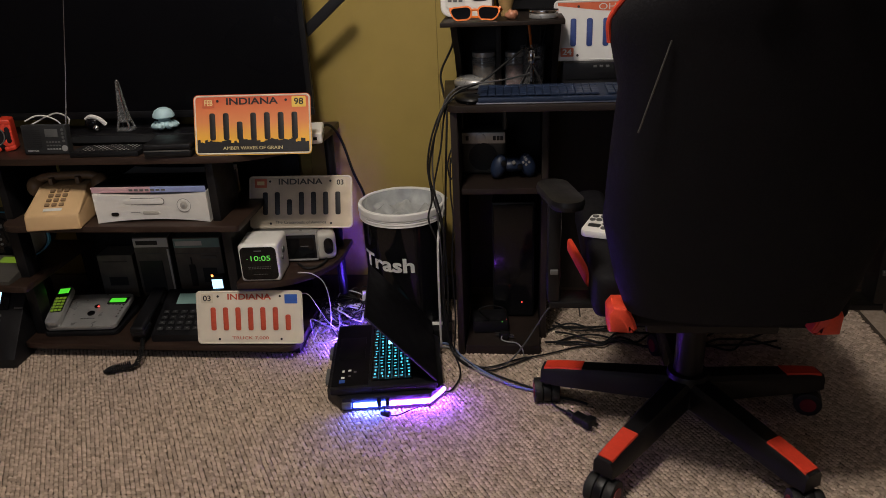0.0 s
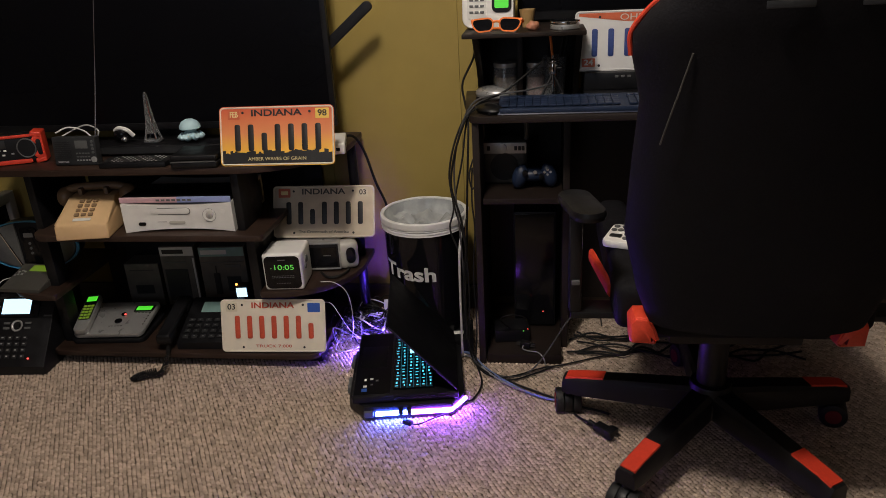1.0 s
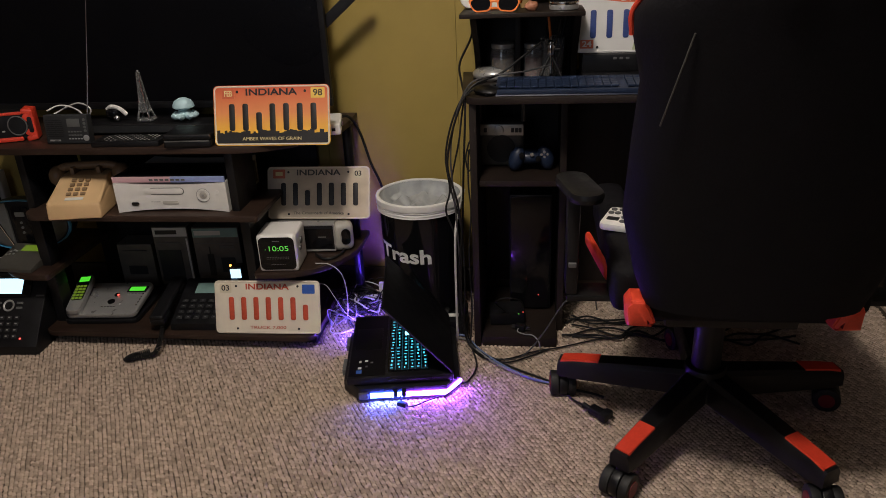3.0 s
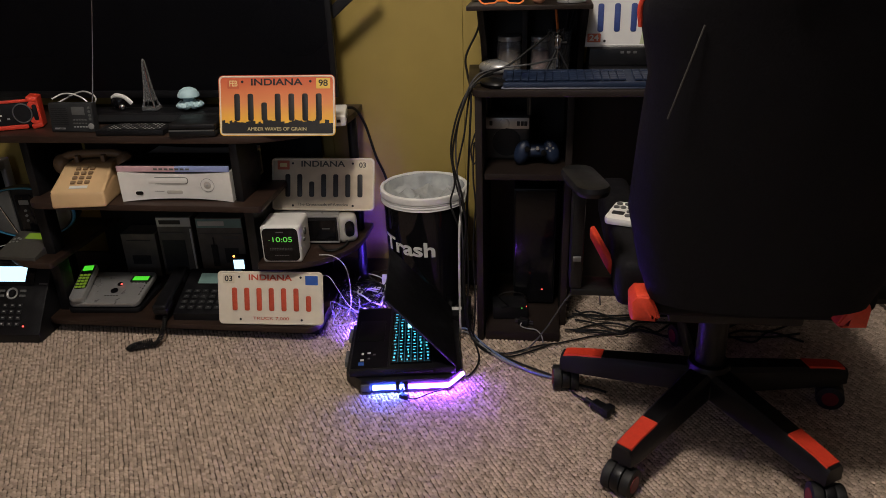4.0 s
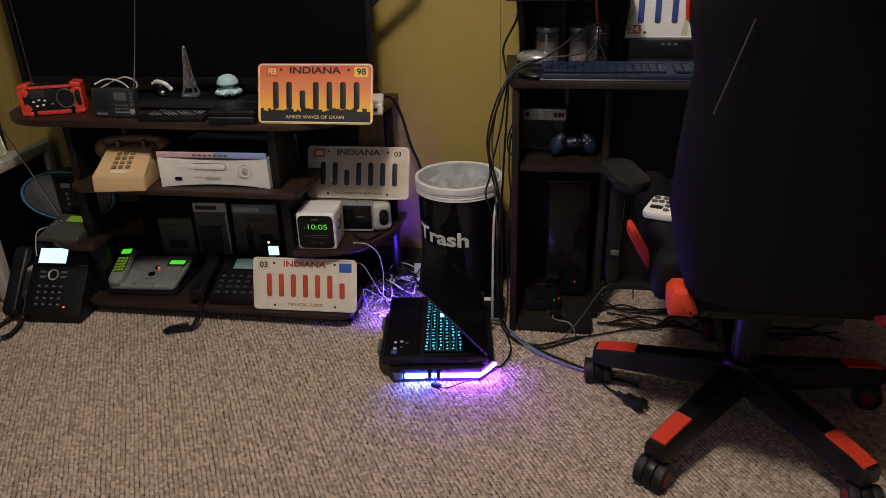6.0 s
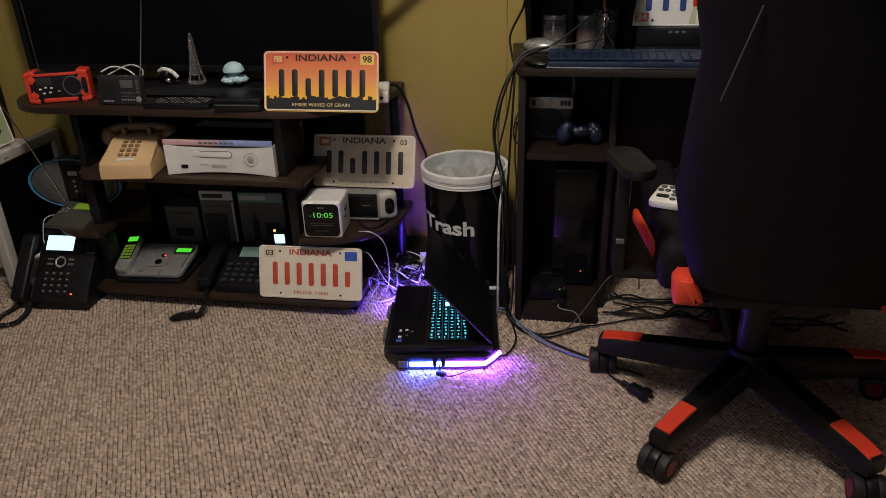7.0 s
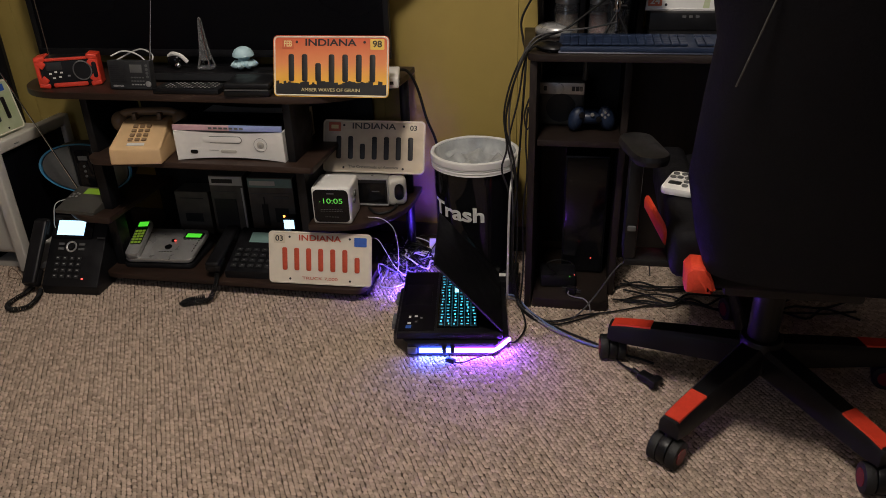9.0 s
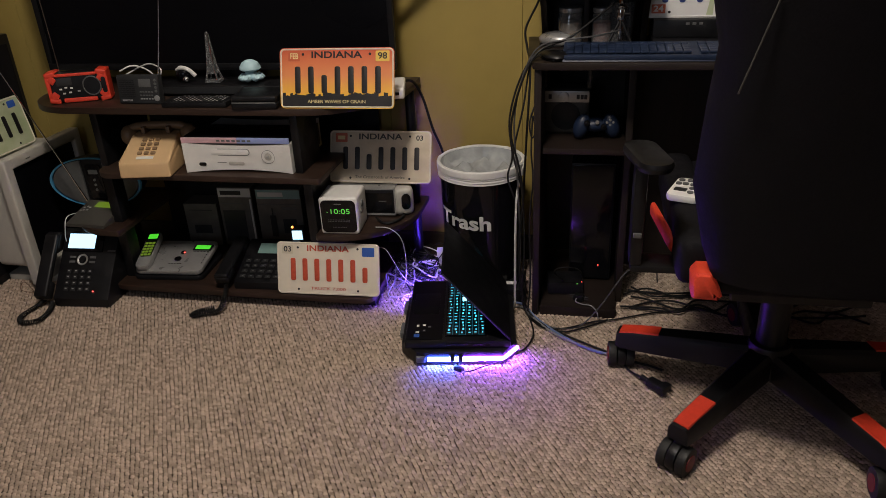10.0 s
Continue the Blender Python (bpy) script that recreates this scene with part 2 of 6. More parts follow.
def thing(name, m, label, category, group="", kind=""):
    ob = new(name)
    ob.empty_display_size = 0.05
    ob.matrix_basis = m
    return tagged(ob, label, category, group, kind)


def single(name, bm, material, m, label, category, group="", kind=""):
    ob = new(name, finish(name, bm, material))
    ob.matrix_basis = m
    return tagged(ob, label, category, group, kind)


def lettering(name, words, size, material, parent, m, width=None, thick=0.0004, bold=0.0):
    """Raised lettering in the built-in font, centred at m, facing m's z."""
    cu = bpy.data.curves.new("lettering", "FONT")
    cu.body, cu.size, cu.align_x, cu.align_y, cu.extrude = words, size, "CENTER", "CENTER", thick
    cu.offset = bold
    tmp = bpy.data.objects.new("tmp", cu)
    scene.collection.objects.link(tmp)
    bpy.context.view_layer.update()
    me = bpy.data.meshes.new_from_object(tmp.evaluated_get(bpy.context.evaluated_depsgraph_get()))
    bpy.data.objects.remove(tmp)
    if width:
        xs = [v.co.x for v in me.vertices]
        k = width / (max(xs) - min(xs))
        me.transform(Matrix.Diagonal((k, 1, 1, 1)))
    me.materials.clear()
    me.materials.append(material)
    ob = new(name, me)
    ob.parent = parent
    ob.matrix_basis = m
    return ob


FRONT = pose(0, 0, 0, 90, 0, 0)  # turns x, y, z of a flat drawing into x, z, -y: facing the camera's side


# ---- the room ----
def wall(name, size, at, material, label):
    return single(name, box(B(), size, (0, 0, 0)), material, pose(*at), label, "wall", kind="structure")


X0, X1, Y0, Y1, H = -2.4, 2.4, -2.2, 2.31, 2.4
single("floor", box(B(), (X1 - X0 + 0.4, Y1 - Y0 + 0.4, 0.1)), CARPET_BASE, pose((X0 + X1) / 2, (Y0 + Y1) / 2, -0.05), "beige woven carpet floor", "floor", kind="structure")
north = new("wall_north")
tagged(north, "mustard yellow painted panelling behind the furniture", "wall", kind="structure")
north.location = (0, Y1, 0)
PANEL_W = 0.405
for i in range(12):
    part("panel", box(B(), (PANEL_W - 0.0006, 0.1, H), (X0 + PANEL_W * (i + 0.5) - 0.03, 0.05, H / 2), 0.0006, 1), WALL, north)
part("backing", box(B(), (X1 - X0 + 0.4, 0.04, H), (0, 0.075, H / 2)), WALL, north)
wall("wall_south", (X1 - X0 + 0.4, 0.1, H), (0, Y0 - 0.05, H / 2), UNSEEN_WALL, "unseen wall in an assumed dark brown that limits bounce")
wall("wall_west", (0.1, Y1 - Y0, H), (X0 - 0.05, (Y0 + Y1) / 2, H / 2), UNSEEN_WALL, "unseen wall in an assumed dark brown that limits bounce")
wall("wall_east", (0.1, Y1 - Y0, H), (X1 + 0.05, (Y0 + Y1) / 2, H / 2), UNSEEN_WALL, "unseen wall in an assumed dark brown that limits bounce")
single("ceiling", box(B(), (X1 - X0 + 0.4, Y1 - Y0 + 0.4, 0.1)), CEIL, pose(0, (Y0 + Y1) / 2, H + 0.05), "unseen ceiling in an assumed grey set for bounce light", "ceiling", kind="structure")
single("baseboard", box(B(), (X1 - X0, 0.012, 0.085), (0, 0, 0.0425), 0.003), SKIRT, pose(0, Y1 - 0.007, 0), "dark brown wooden baseboard along the wall", "baseboard", kind="structure")


def ceiling_lamp():
    t = thing("ceiling_lamp", pose(-0.15, 0.87, H), "round ceiling lamp with a brass base", "lamp")
    part("mount", rod(B(), 0.07, 0.03, (0, 0, -0.015), bev=0.005), CHROME, t)
    part("stem", rod(B(), 0.012, 0.07, (0, 0, -0.06)), CHROME, t)


ceiling_lamp()


def window():
    """An unseen window frame behind the camera, added to go with the fill light."""
    t = thing("added_window", pose(-0.9, Y0 + 0.02, 1.45), "invented white window frame around the added fill light", "window", kind="structure")
    for s in (-1, 1):
        part("window_frame", box(B(), (0.06, 0.05, 1.28), (s * 0.70, 0, 0), 0.004), WHITE, t)
        part("window_frame", box(B(), (1.46, 0.05, 0.06), (0, 0, s * 0.61), 0.004), WHITE, t)
    part("window_sill", box(B(), (1.56, 0.12, 0.03), (0, 0.04, -0.655), 0.004), WHITE, t)


window()


def carpet_tufts():
    """Looped pile: small domes in staggered, slightly uneven rows."""
    dx, dy = 0.0112, 0.0084
    nx, ny = int(3.0 / dx), int(1.62 / dy)
    rng = np.random.default_rng(3)
    ix, iy = np.meshgrid(np.arange(nx), np.arange(ny))
    ix, iy = ix.ravel(), iy.ravel()
    cx = -1.75 + (ix + (iy * 0.56) % 1.0) * dx + rng.normal(0, 0.0007, ix.size)
    cy = 0.70 + iy * dy + rng.normal(0, 0.0007, ix.size) + 0.0012 * np.sin(ix * 0.9 + iy * 0.13)
    h = rng.uniform(0.0034, 0.0050, ix.size)
    a = 2.5 + rng.normal(0, 0.22, ix.size)
    base = []
    for k in range(6):
        base.append((math.cos(k * math.pi / 3) * 0.0068, math.sin(k * math.pi / 3) * 0.0050, -0.001))
    for k in range(6):
        base.append((math.cos(k * math.pi / 3) * 0.0050, math.sin(k * math.pi / 3) * 0.0036, 0.74))
    base.append((0, 0, 1.0))
    base = np.array(base)
    ca, sa = np.cos(a)[:, None], np.sin(a)[:, None]
    vx = cx[:, None] + base[None, :, 0] * ca - base[None, :, 1] * sa
    vy = cy[:, None] + base[None, :, 0] * sa + base[None, :, 1] * ca
    vz = np.where(base[None, :, 2] > 0, base[None, :, 2] * h[:, None], 0.0002)
    verts = np.stack([vx, vy, vz], -1).reshape(-1, 3)
    tri = []
    for k in range(6):
        j = (k + 1) % 6
        tri += [(k, j, 6 + j), (k, 6 + j, 6 + k), (6 + k, 6 + j, 12)]
    tri = np.array(tri)
    faces = (np.arange(ix.size)[:, None, None] * 13 + tri[None]).reshape(-1, 3)
    me = bpy.data.meshes.new("carpet_pile")
    me.vertices.add(len(verts))
    me.vertices.foreach_set("co", verts.ravel())
    me.loops.add(faces.size)
    me.loops.foreach_set("vertex_index", faces.ravel())
    me.polygons.add(len(faces))
    me.polygons.foreach_set("loop_start", np.arange(0, faces.size, 3))
    me.update(calc_edges=True)
    me.shade_smooth()
    me.materials.append(CARPET)
    # Dark sheet below the pile; its colour deepens the gaps like shade.
    single("carpet_gap_shade", slab(B(), [(-1.755, 0.695), (1.255, 0.695), (1.255, 2.30), (-1.755, 2.30)], 0.0, 0.0004), GAP_SHADE, Matrix.Identity(4), "dark sheet standing in for the shade between the carpet loops", "carpet", kind="structure")
    tagged(new("carpet_pile", me), "beige and grey looped berber carpet pile", "carpet", kind="stuff")


carpet_tufts()


# ---- the television stand ----
ZS, ZM, ZL, ZB = 0.597, 0.41, 0.235, 0.05  # tops of its shelves


def tv_stand():
    t = thing("tv_stand", pose(0, 0, 0), "dark walnut laminate television stand with open rounded shelves", "tv stand")

    def shelf(name, x0, x1, y0, y1, top, thick, rl, rr):
        pts = [(x1, y1), (x0, y1)]
        for i in range(9):
            a = radians(180 + 90 * i / 8)
            pts.append((x0 + rl + rl * math.cos(a), y0 + min(rl, 0.18) + min(rl, 0.18) * math.sin(a)))
        for i in range(9):
            a = radians(270 + 90 * i / 8)
            pts.append((x1 - rr + rr * math.cos(a), y0 + min(rr, 0.3) + min(rr, 0.3) * math.sin(a)))
        part(name, slab(B(), pts, top - thick, top, 0.004), DARKWOOD, t)

    shelf("top_shelf", -1.40, -0.302, 1.920, 2.29, ZS, 0.019, 0.17, 0.26)
    shelf("middle_shelf", -1.19, -0.505, 1.912, 2.28, ZM, 0.018, 0.05, 0.012)
    shelf("side_shelf", -1.345, -1.14, 1.895, 2.25, ZL, 0.018, 0.16, 0.01)
    shelf("side_shelf", -0.545, -0.285, 1.926, 2.25, ZL, 0.018, 0.01, 0.22)
    shelf("base_shelf", -1.215, -0.385, 1.902, 2.29, ZB, 0.017, 0.04, 0.04)
    part("plinth", box(B(), (0.79, 0.33, 0.033), (-0.79, 2.115, 0.0165), 0.003), BLACK, t)
    part("upright", box(B(), (0.022, 0.14, ZS - 0.019 - ZM), (-0.575, 2.02, (ZS - 0.019 + ZM) / 2), 0.002), BLACK, t)
    part("upright", box(B(), (0.022, 0.24, ZS - 0.019 - ZM), (-1.185, 2.09, (ZS - 0.019 + ZM) / 2), 0.002), BLACK, t)
    part("upright", box(B(), (0.026, 0.31, ZM - 0.018 - ZB), (-0.562, 2.115, (ZM - 0.018 + ZB) / 2), 0.002), BLACK, t)
    part("upright", box(B(), (0.030, 0.05, ZM - 0.018 - ZB), (-1.182, 1.985, (ZM - 0.018 + ZB) / 2), 0.002), BLACK, t)
    for x in (-0.315, -1.30):
        part("post", rod(B(), 0.014, ZS - 0.019, (x, 2.20, (ZS - 0.019) / 2), bev=0.002), BLACK, t)
    # Added black sheet standing in for the shaded wall behind the shelves.
    part("back_shade_panel", box(B(), (0.78, 0.006, ZS - 0.08), (-0.83, 2.293, 0.045 + (ZS - 0.08) / 2)), BLACK, t)


tv_stand()


def television():
    xl, xr, y = -1.44, -0.338, 2.170
    w, cx = xr - xl, (xl + xr) / 2
    z0, z1 = 0.645, 1.285
    t = thing("television", pose(cx, y, ZS), "large flat black television switched off on the stand", "television")
    part("back_case", box(B(), (w, 0.012, z1 - z0), (0, 0.010, (z0 + z1) / 2 - ZS), 0.008), BLACK, t)
    fr = B()
    zc, hh = (z0 + z1) / 2 - ZS, z1 - z0
    box(fr, (w, 0.012, 0.02), (0, 0, zc - hh / 2 + 0.01), 0.002)
    box(fr, (w, 0.012, 0.014), (0, 0, zc + hh / 2 - 0.007), 0.002)
    box(fr, (0.016, 0.012, hh - 0.034), (-w / 2 + 0.008, 0, zc + 0.003), 0.002)
    box(fr, (0.016, 0.012, hh - 0.034), (w / 2 - 0.008, 0, zc + 0.003), 0.002)
    part("bezel", fr, BLACK, t)
    part("screen", box(B(), (w - 0.032, 0.006, hh - 0.034), (0, 0.001, zc + 0.003)), SCREEN, t)
    part("stand_neck", box(B(), (0.20, 0.03, 0.07), (0, 0.03, 0.035), 0.004), BLACK, t)
    part("stand_foot", box(B(), (0.5, 0.09, 0.012), (0, 0.03, 0.006), 0.004), BLACK, t)


television()


def tv_arm():
    """A flat black bar with a rounded end that sticks out from behind the television."""
    a, b = Vector((-0.440, 2.194, 0.7875)), Vector((-0.2315, 2.194, 0.960))
    d = b - a
    t = thing("antenna_bar", Matrix.Translation(a), "flat black antenna bar sticking out from behind the television", "antenna")
    L, ang = d.length, math.degrees(math.atan2(d.z, d.x))
    part("bar", slab(B(), rounded(L + 0.028, 0.028, 0.0139, 8), -0.006, 0.006, 0.002, pose(d.x / 2, 0, d.z / 2, 0, -ang, 0) @ FRONT), BLACK, t)
    part("bracket", box(B(), (0.05, 0.09, 0.05), (0.0, 0.05, 0.0), 0.004), BLACK, t)


tv_arm()


# ---- number plates ----
def plate(name, m, base, label, top="", bottom="", ink=INK, bars=7, top_w=0.12, bottom_w=0.15, small=(), skyline=False, letter_z=0.134, bottom_z=0.017, bar_h=0.066, gap_at=None, topink=None, bottomink=None):
    """A pressed metal plate, 0.305 by 0.152 m, its base at m and its face towards -y. Its number shows as plain bars."""
    t = thing(name, m, label, "number plate", "number plates")
    W, Hh = 0.305, 0.152
    mid = pose(0, 0, Hh / 2)
    part("sheet", slab(B(), rounded(W, Hh, 0.012), -0.0006, 0.0006, 0, mid @ FRONT), base, t)
    o, i = rounded(W - 0.003, Hh - 0.003, 0.011), rounded(W - 0.011, Hh - 0.011, 0.008)
    rim = bmesh.new()
    vs = [[rim.verts.new((x, y, z)) for x, y in ring] for ring, z in ((o, 0.0006), (rounded(W - 0.006, Hh - 0.006, 0.010), 0.0022), (i, 0.0008))]
    for p, q in zip(vs, vs[1:]):
        for k in range(len(p)):
            rim.faces.new((p[k], p[(k + 1) % len(p)], q[(k + 1) % len(p)], q[k]))
    part("rim", put(B(), rim, mid @ FRONT), PLATE_CREAM if base is not PLATE_WHITE else PLATE_WHITE, t)
    if top:
        lettering("heading", top, 0.023, topink or ink, t, pose(0, -0.0012, letter_z) @ FRONT, top_w, bold=0.0005)
    if bottom:
        lettering("motto", bottom, 0.012, bottomink or ink, t, pose(0, -0.0012 if not skyline else -0.0024, bottom_z) @ FRONT, bottom_w)
    x0, x1 = -0.122, 0.128
    for k in range(bars):
        x = x0 + (x1 - x0) * (k + 0.5) / bars
        hh = bar_h * (0.68 if k == gap_at else 1)
        part("character_bar", slab(B(), rounded(0.0150, hh, 0.005, 3), 0.0006, 0.0022, 0.0006, pose(x, 0, 0.072 - (bar_h - hh) / 2) @ FRONT), ink, t)
    for hx in (-0.089, 0.089):
        for hz in (0.136, 0.014):
            if not (skyline and hz < 0.1):
                part("bolt_hole", rod(B(), 0.0034, 0.0006, (hx, -0.0012, hz), (90, 0, 0), seg=12), INK, t)
    for mtl, sx, sz, sw, sh, *words in small:
        st = part("sticker", slab(B(), rounded(sw, sh, 0.002, 3), 0.0006, 0.0012, 0, pose(sx, 0, sz) @ FRONT), mtl, t)
        if words:
            lettering("print", words[0], sh * 0.85, PALEINK if mtl is ORANGE_STICKER else INK, st, pose(sx, -0.0014, sz) @ FRONT, sw * 0.66, 0.0002, 0.0004)
        elif mtl is not BLUE:
            part("print_bar", slab(B(), rounded(sw * 0.6, sh * 0.42, 0.001, 2), 0.0012, 0.0015, 0, pose(sx, 0, sz) @ FRONT), INK if mtl is not ORANGE_STICKER else PALEINK, st)
    if skyline:
        rng = random.Random(4)
        pts, x = [(-0.146, 0.006), (0.146, 0.006)], 0.146
        while x > -0.146:
            z = 0.030 + rng.uniform(0, 0.010) + (0.006 if abs(x) < 0.03 else 0)
            w = rng.uniform(0.004, 0.013)
            pts += [(x, z), (max(-0.146, x - w), z + rng.uniform(-0.002, 0.003))]
            x -= w
        part("skyline", slab(B(), pts, 0.0006, 0.0016, 0, FRONT), INK, t)
    return t


YELLOW_STICKER = mat("yellow_sticker", (0.75, 0.52, 0.10), 0.4, 0, 0.1, 60, 0.02)
ORANGE_STICKER = mat("red_sticker", (0.55, 0.12, 0.05), 0.4, 0, 0.15, 60, 0.02)
CREAM_STICKER = mat("cream_sticker", (0.62, 0.56, 0.42), 0.4, 0, 0.12, 60, 0.02)


def place(bl, br, lean):
    """A plate's pose from the lower corners of its face and its lean backwards."""
    a, b = Vector(bl), Vector(br)
    c = (a + b) / 2
    return pose(c.x, c.y, c.z, -lean, 0, math.degrees(math.atan2(b.y - a.y, b.x - a.x)))


plate("sunset_number_plate", place((-0.593, 1.932, ZS), (-0.291, 1.936, ZS), 17.5), PLATE_SUNSET,
      "orange and yellow sunset number plate with a black skyline, on shelf", "INDIANA", "AMBER WAVES OF GRAIN", small=((ORANGE_STICKER, -0.113, 0.131, 0.032, 0.024, "FEB"), (YELLOW_STICKER, 0.122, 0.131, 0.036, 0.026, "98")),
      skyline=True, gap_at=2, bar_h=0.068, bottom_w=0.155, bottomink=PALEINK, top_w=0.135)
plate("worn_number_plate", place((-0.55, 2.103, 0.328), (-0.245, 2.107, 0.328), 21), PLATE_GREY,
      "worn cream number plate leaning on top of a clock radio", "INDIANA", "The Crossroads of America", bottomink=GREY, topink=DIMGREY, small=((ORANGE_STICKER, -0.117, 0.131, 0.036, 0.026), (CREAM_STICKER, 0.118, 0.131, 0.030, 0.024, "03")), gap_at=2, top_w=0.13)
plate("truck_number_plate", place((-0.675, 1.907, ZB + 0.004), (-0.367, 1.916, ZB + 0.004), 17), PLATE_CREAM,
      "cream truck number plate with red print leaning on the stand's base", "INDIANA", "TRUCK 7,000", REDINK, small=((CREAM_STICKER, -0.120, 0.130, 0.034, 0.026, "03"), (BLUE, 0.120, 0.128, 0.036, 0.026)), gap_at=6, bottom_w=0.105, top_w=0.125)


# ---- the bin ----
def bin_():
    t = thing("trash_can", pose(-0.100, 2.13, 0), "tall round black bin with a white liner and lettering", "trash can")
    R0, R1, Z = 0.109, 0.119, 0.397
    prof = [(0.001, 0.004), (R0 - 0.004, 0.004), (R0, 0.008), (R1, Z), (R1 - 0.004, Z + 0.002), (R0 - 0.006, 0.012), (0.001, 0.010)]
    part("body", lathe(B(), prof, seg=64), GLOSS, t)

    def crumple(bm, amp, fx):
        for v in bm.verts:
            a = math.atan2(v.co.y, v.co.x)
            k = amp * (noise.noise((math.cos(a) * fx, math.sin(a) * fx, v.co.z * 60)))
            v.co.x += k * math.cos(a)
            v.co.y += k * math.sin(a)
            v.co.z += k * 0.9
        return bm
    cuff = lathe(B(), [(R1 + 0.0012, Z - 0.034), (R1 + 0.0048, Z - 0.0325), (R1 + 0.0030, Z - 0.028), (R1 + 0.0056, Z - 0.025), (R1 + 0.0036, Z - 0.021), (R1 + 0.0058, Z - 0.017), (R1 + 0.0030, Z - 0.0145), (R1 + 0.0066, Z - 0.0125), (R1 + 0.0074, Z - 0.002), (R1 + 0.0068, Z + 0.004), (R1 + 0.0025, Z + 0.007), (R1 - 0.0035, Z + 0.005), (R1 - 0.0055, Z - 0.008)], seg=120)
    part("liner_cuff", crumple(cuff, 0.0011, 4), BAG, t, "white plastic liner folded over the rim")
    bag = B()
    seg = 72
    rings = [(R1 - 0.0045, Z + 0.002), (R1 - 0.012, Z - 0.022), (R1 - 0.03, Z - 0.035), (0.075, Z - 0.030), (0.045, Z - 0.040), (0.015, Z - 0.036)]
    vs = []
    for r, z in rings:
        ring = []
        for i in range(seg):
            a = 2 * math.pi * i / seg
            q = Vector((r * math.cos(a), r * math.sin(a), z))
            if r < R1 - 0.01:
                q.z += 0.022 * noise.noise(q * 24) + 0.010 * noise.noise(q * 60)
            ring.append(bag.verts.new(q))
        vs.append(ring)
    for p, q in zip(vs, vs[1:]):
        for i in range(seg):
            bag.faces.new((p[i], p[(i + 1) % seg], q[(i + 1) % seg], q[i]))
    bag.faces.new(vs[-1])
    part("liner", bag, GREYBAG, t, "crumpled grey liner inside the bin")
    # lettering wrapped round the side
    word = lettering("lettering", "Trash", 0.060, PAPER, t, Matrix.Identity(4), 0.168, 0.0, 0.0018)
    me = word.data
    bm = bmesh.new()
    bm.from_mesh(me)
    bmesh.ops.subdivide_edges(bm, edges=[e for e in bm.edges if e.calc_length() > 0.006], cuts=3)
    for v in bm.verts:
        z = 0.250 + v.co.y - 0.055 * v.co.x
        r = R0 + (R1 - R0) * z / Z + 0.0012
        a = radians(-110) + v.co.x / r
        v.co = (r * math.cos(a), r * math.sin(a), z)
    bm.to_mesh(me)
    bm.free()


bin_()


# ---- the laptop and its cooling pad ----
LAP = pose(-0.237, 1.676, 0, 0, 0, 8.6)


def cooling_pad():
    t = thing("cooling_pad", LAP, "black laptop cooling pad with a bright light bar, on the carpet", "cooling pad")
    pts = [(0.03, -0.012), (0.25, -0.012), (0.285, 0.03), (0.285, 0.27), (0.255, 0.305), (0.03, 0.305), (-0.012, 0.27), (-0.012, 0.04)]
    part("body", slab(B(), pts, 0.006, 0.044, 0.006), BLACK, t)
    part("grille", box(B(), (0.2, 0.22, 0.003), (0.14, 0.15, 0.0455), 0.001), CHARCOAL, t)
    fr = B()
    tube(fr, [(0.058, -0.0145, 0.024), (0.10, -0.0145, 0.024), (0.148, -0.0145, 0.024)], 0.0056, 8, 2)
    part("light_bar", fr, LED, t, "glowing blue light bar")
    fr = B()
    tube(fr, [(0.148, -0.0145, 0.024), (0.20, -0.0145, 0.024), (0.246, -0.0145, 0.024)], 0.0056, 8, 2)
    tube(fr, [(0.246, -0.0145, 0.024), (0.268, 0.008, 0.026), (0.286, 0.030, 0.028)], 0.0048, 8, 2)
    part("light_bar", fr, LED_VIOLET, t, "glowing blue-violet light bar")
    rear = tube(B(), [(-0.006, 0.284, 0.026), (0.026, 0.3085, 0.026), (0.14, 0.3085, 0.026), (0.245, 0.3085, 0.026)], 0.0045, 8, 2)
    part("light_bar", rear, LED_REAR, t, "glowing blue light bar")
    part("light_cap", box(B(), (0.024, 0.012, 0.018), (0.040, -0.012, 0.024), 0.002, turn=(0, 0, 0)), GREY, t)
    for y, ln in ((0.105, 0.055), (0.225, 0.050)):
        part("side_bumper", box(B(), (0.010, ln, 0.018), (-0.015, y, 0.036), 0.003), GREY, t, "grey side bumper")
    for x in (0.121, 0.142):
        part("usb_socket", box(B(), (0.011, 0.014, 0.014), (x, -0.017, 0.030), 0.002), BLACK, t)
    for x, y in ((0.03, 0.04), (0.25, 0.04), (0.03, 0.27), (0.25, 0.27)):
        part("foot", rod(B(), 0.012, 0.008, (x, y, 0.0045), seg=16), RUBBER, t)
    tube_bm = B()
    tube(tube_bm, [(0.132, -0.020, 0.028), (0.139, -0.040, 0.012), (0.165, -0.047, 0.010), (0.20, -0.030, 0.012), (0.235, -0.022, 0.018)], 0.0017)
    part("lead", tube_bm, CABLE, t)
    part("usb_plug", box(B(), (0.024, 0.014, 0.010), (0.137, -0.042, 0.014), 0.002, turn=(0, 0, -30)), BLACK, t)


cooling_pad()


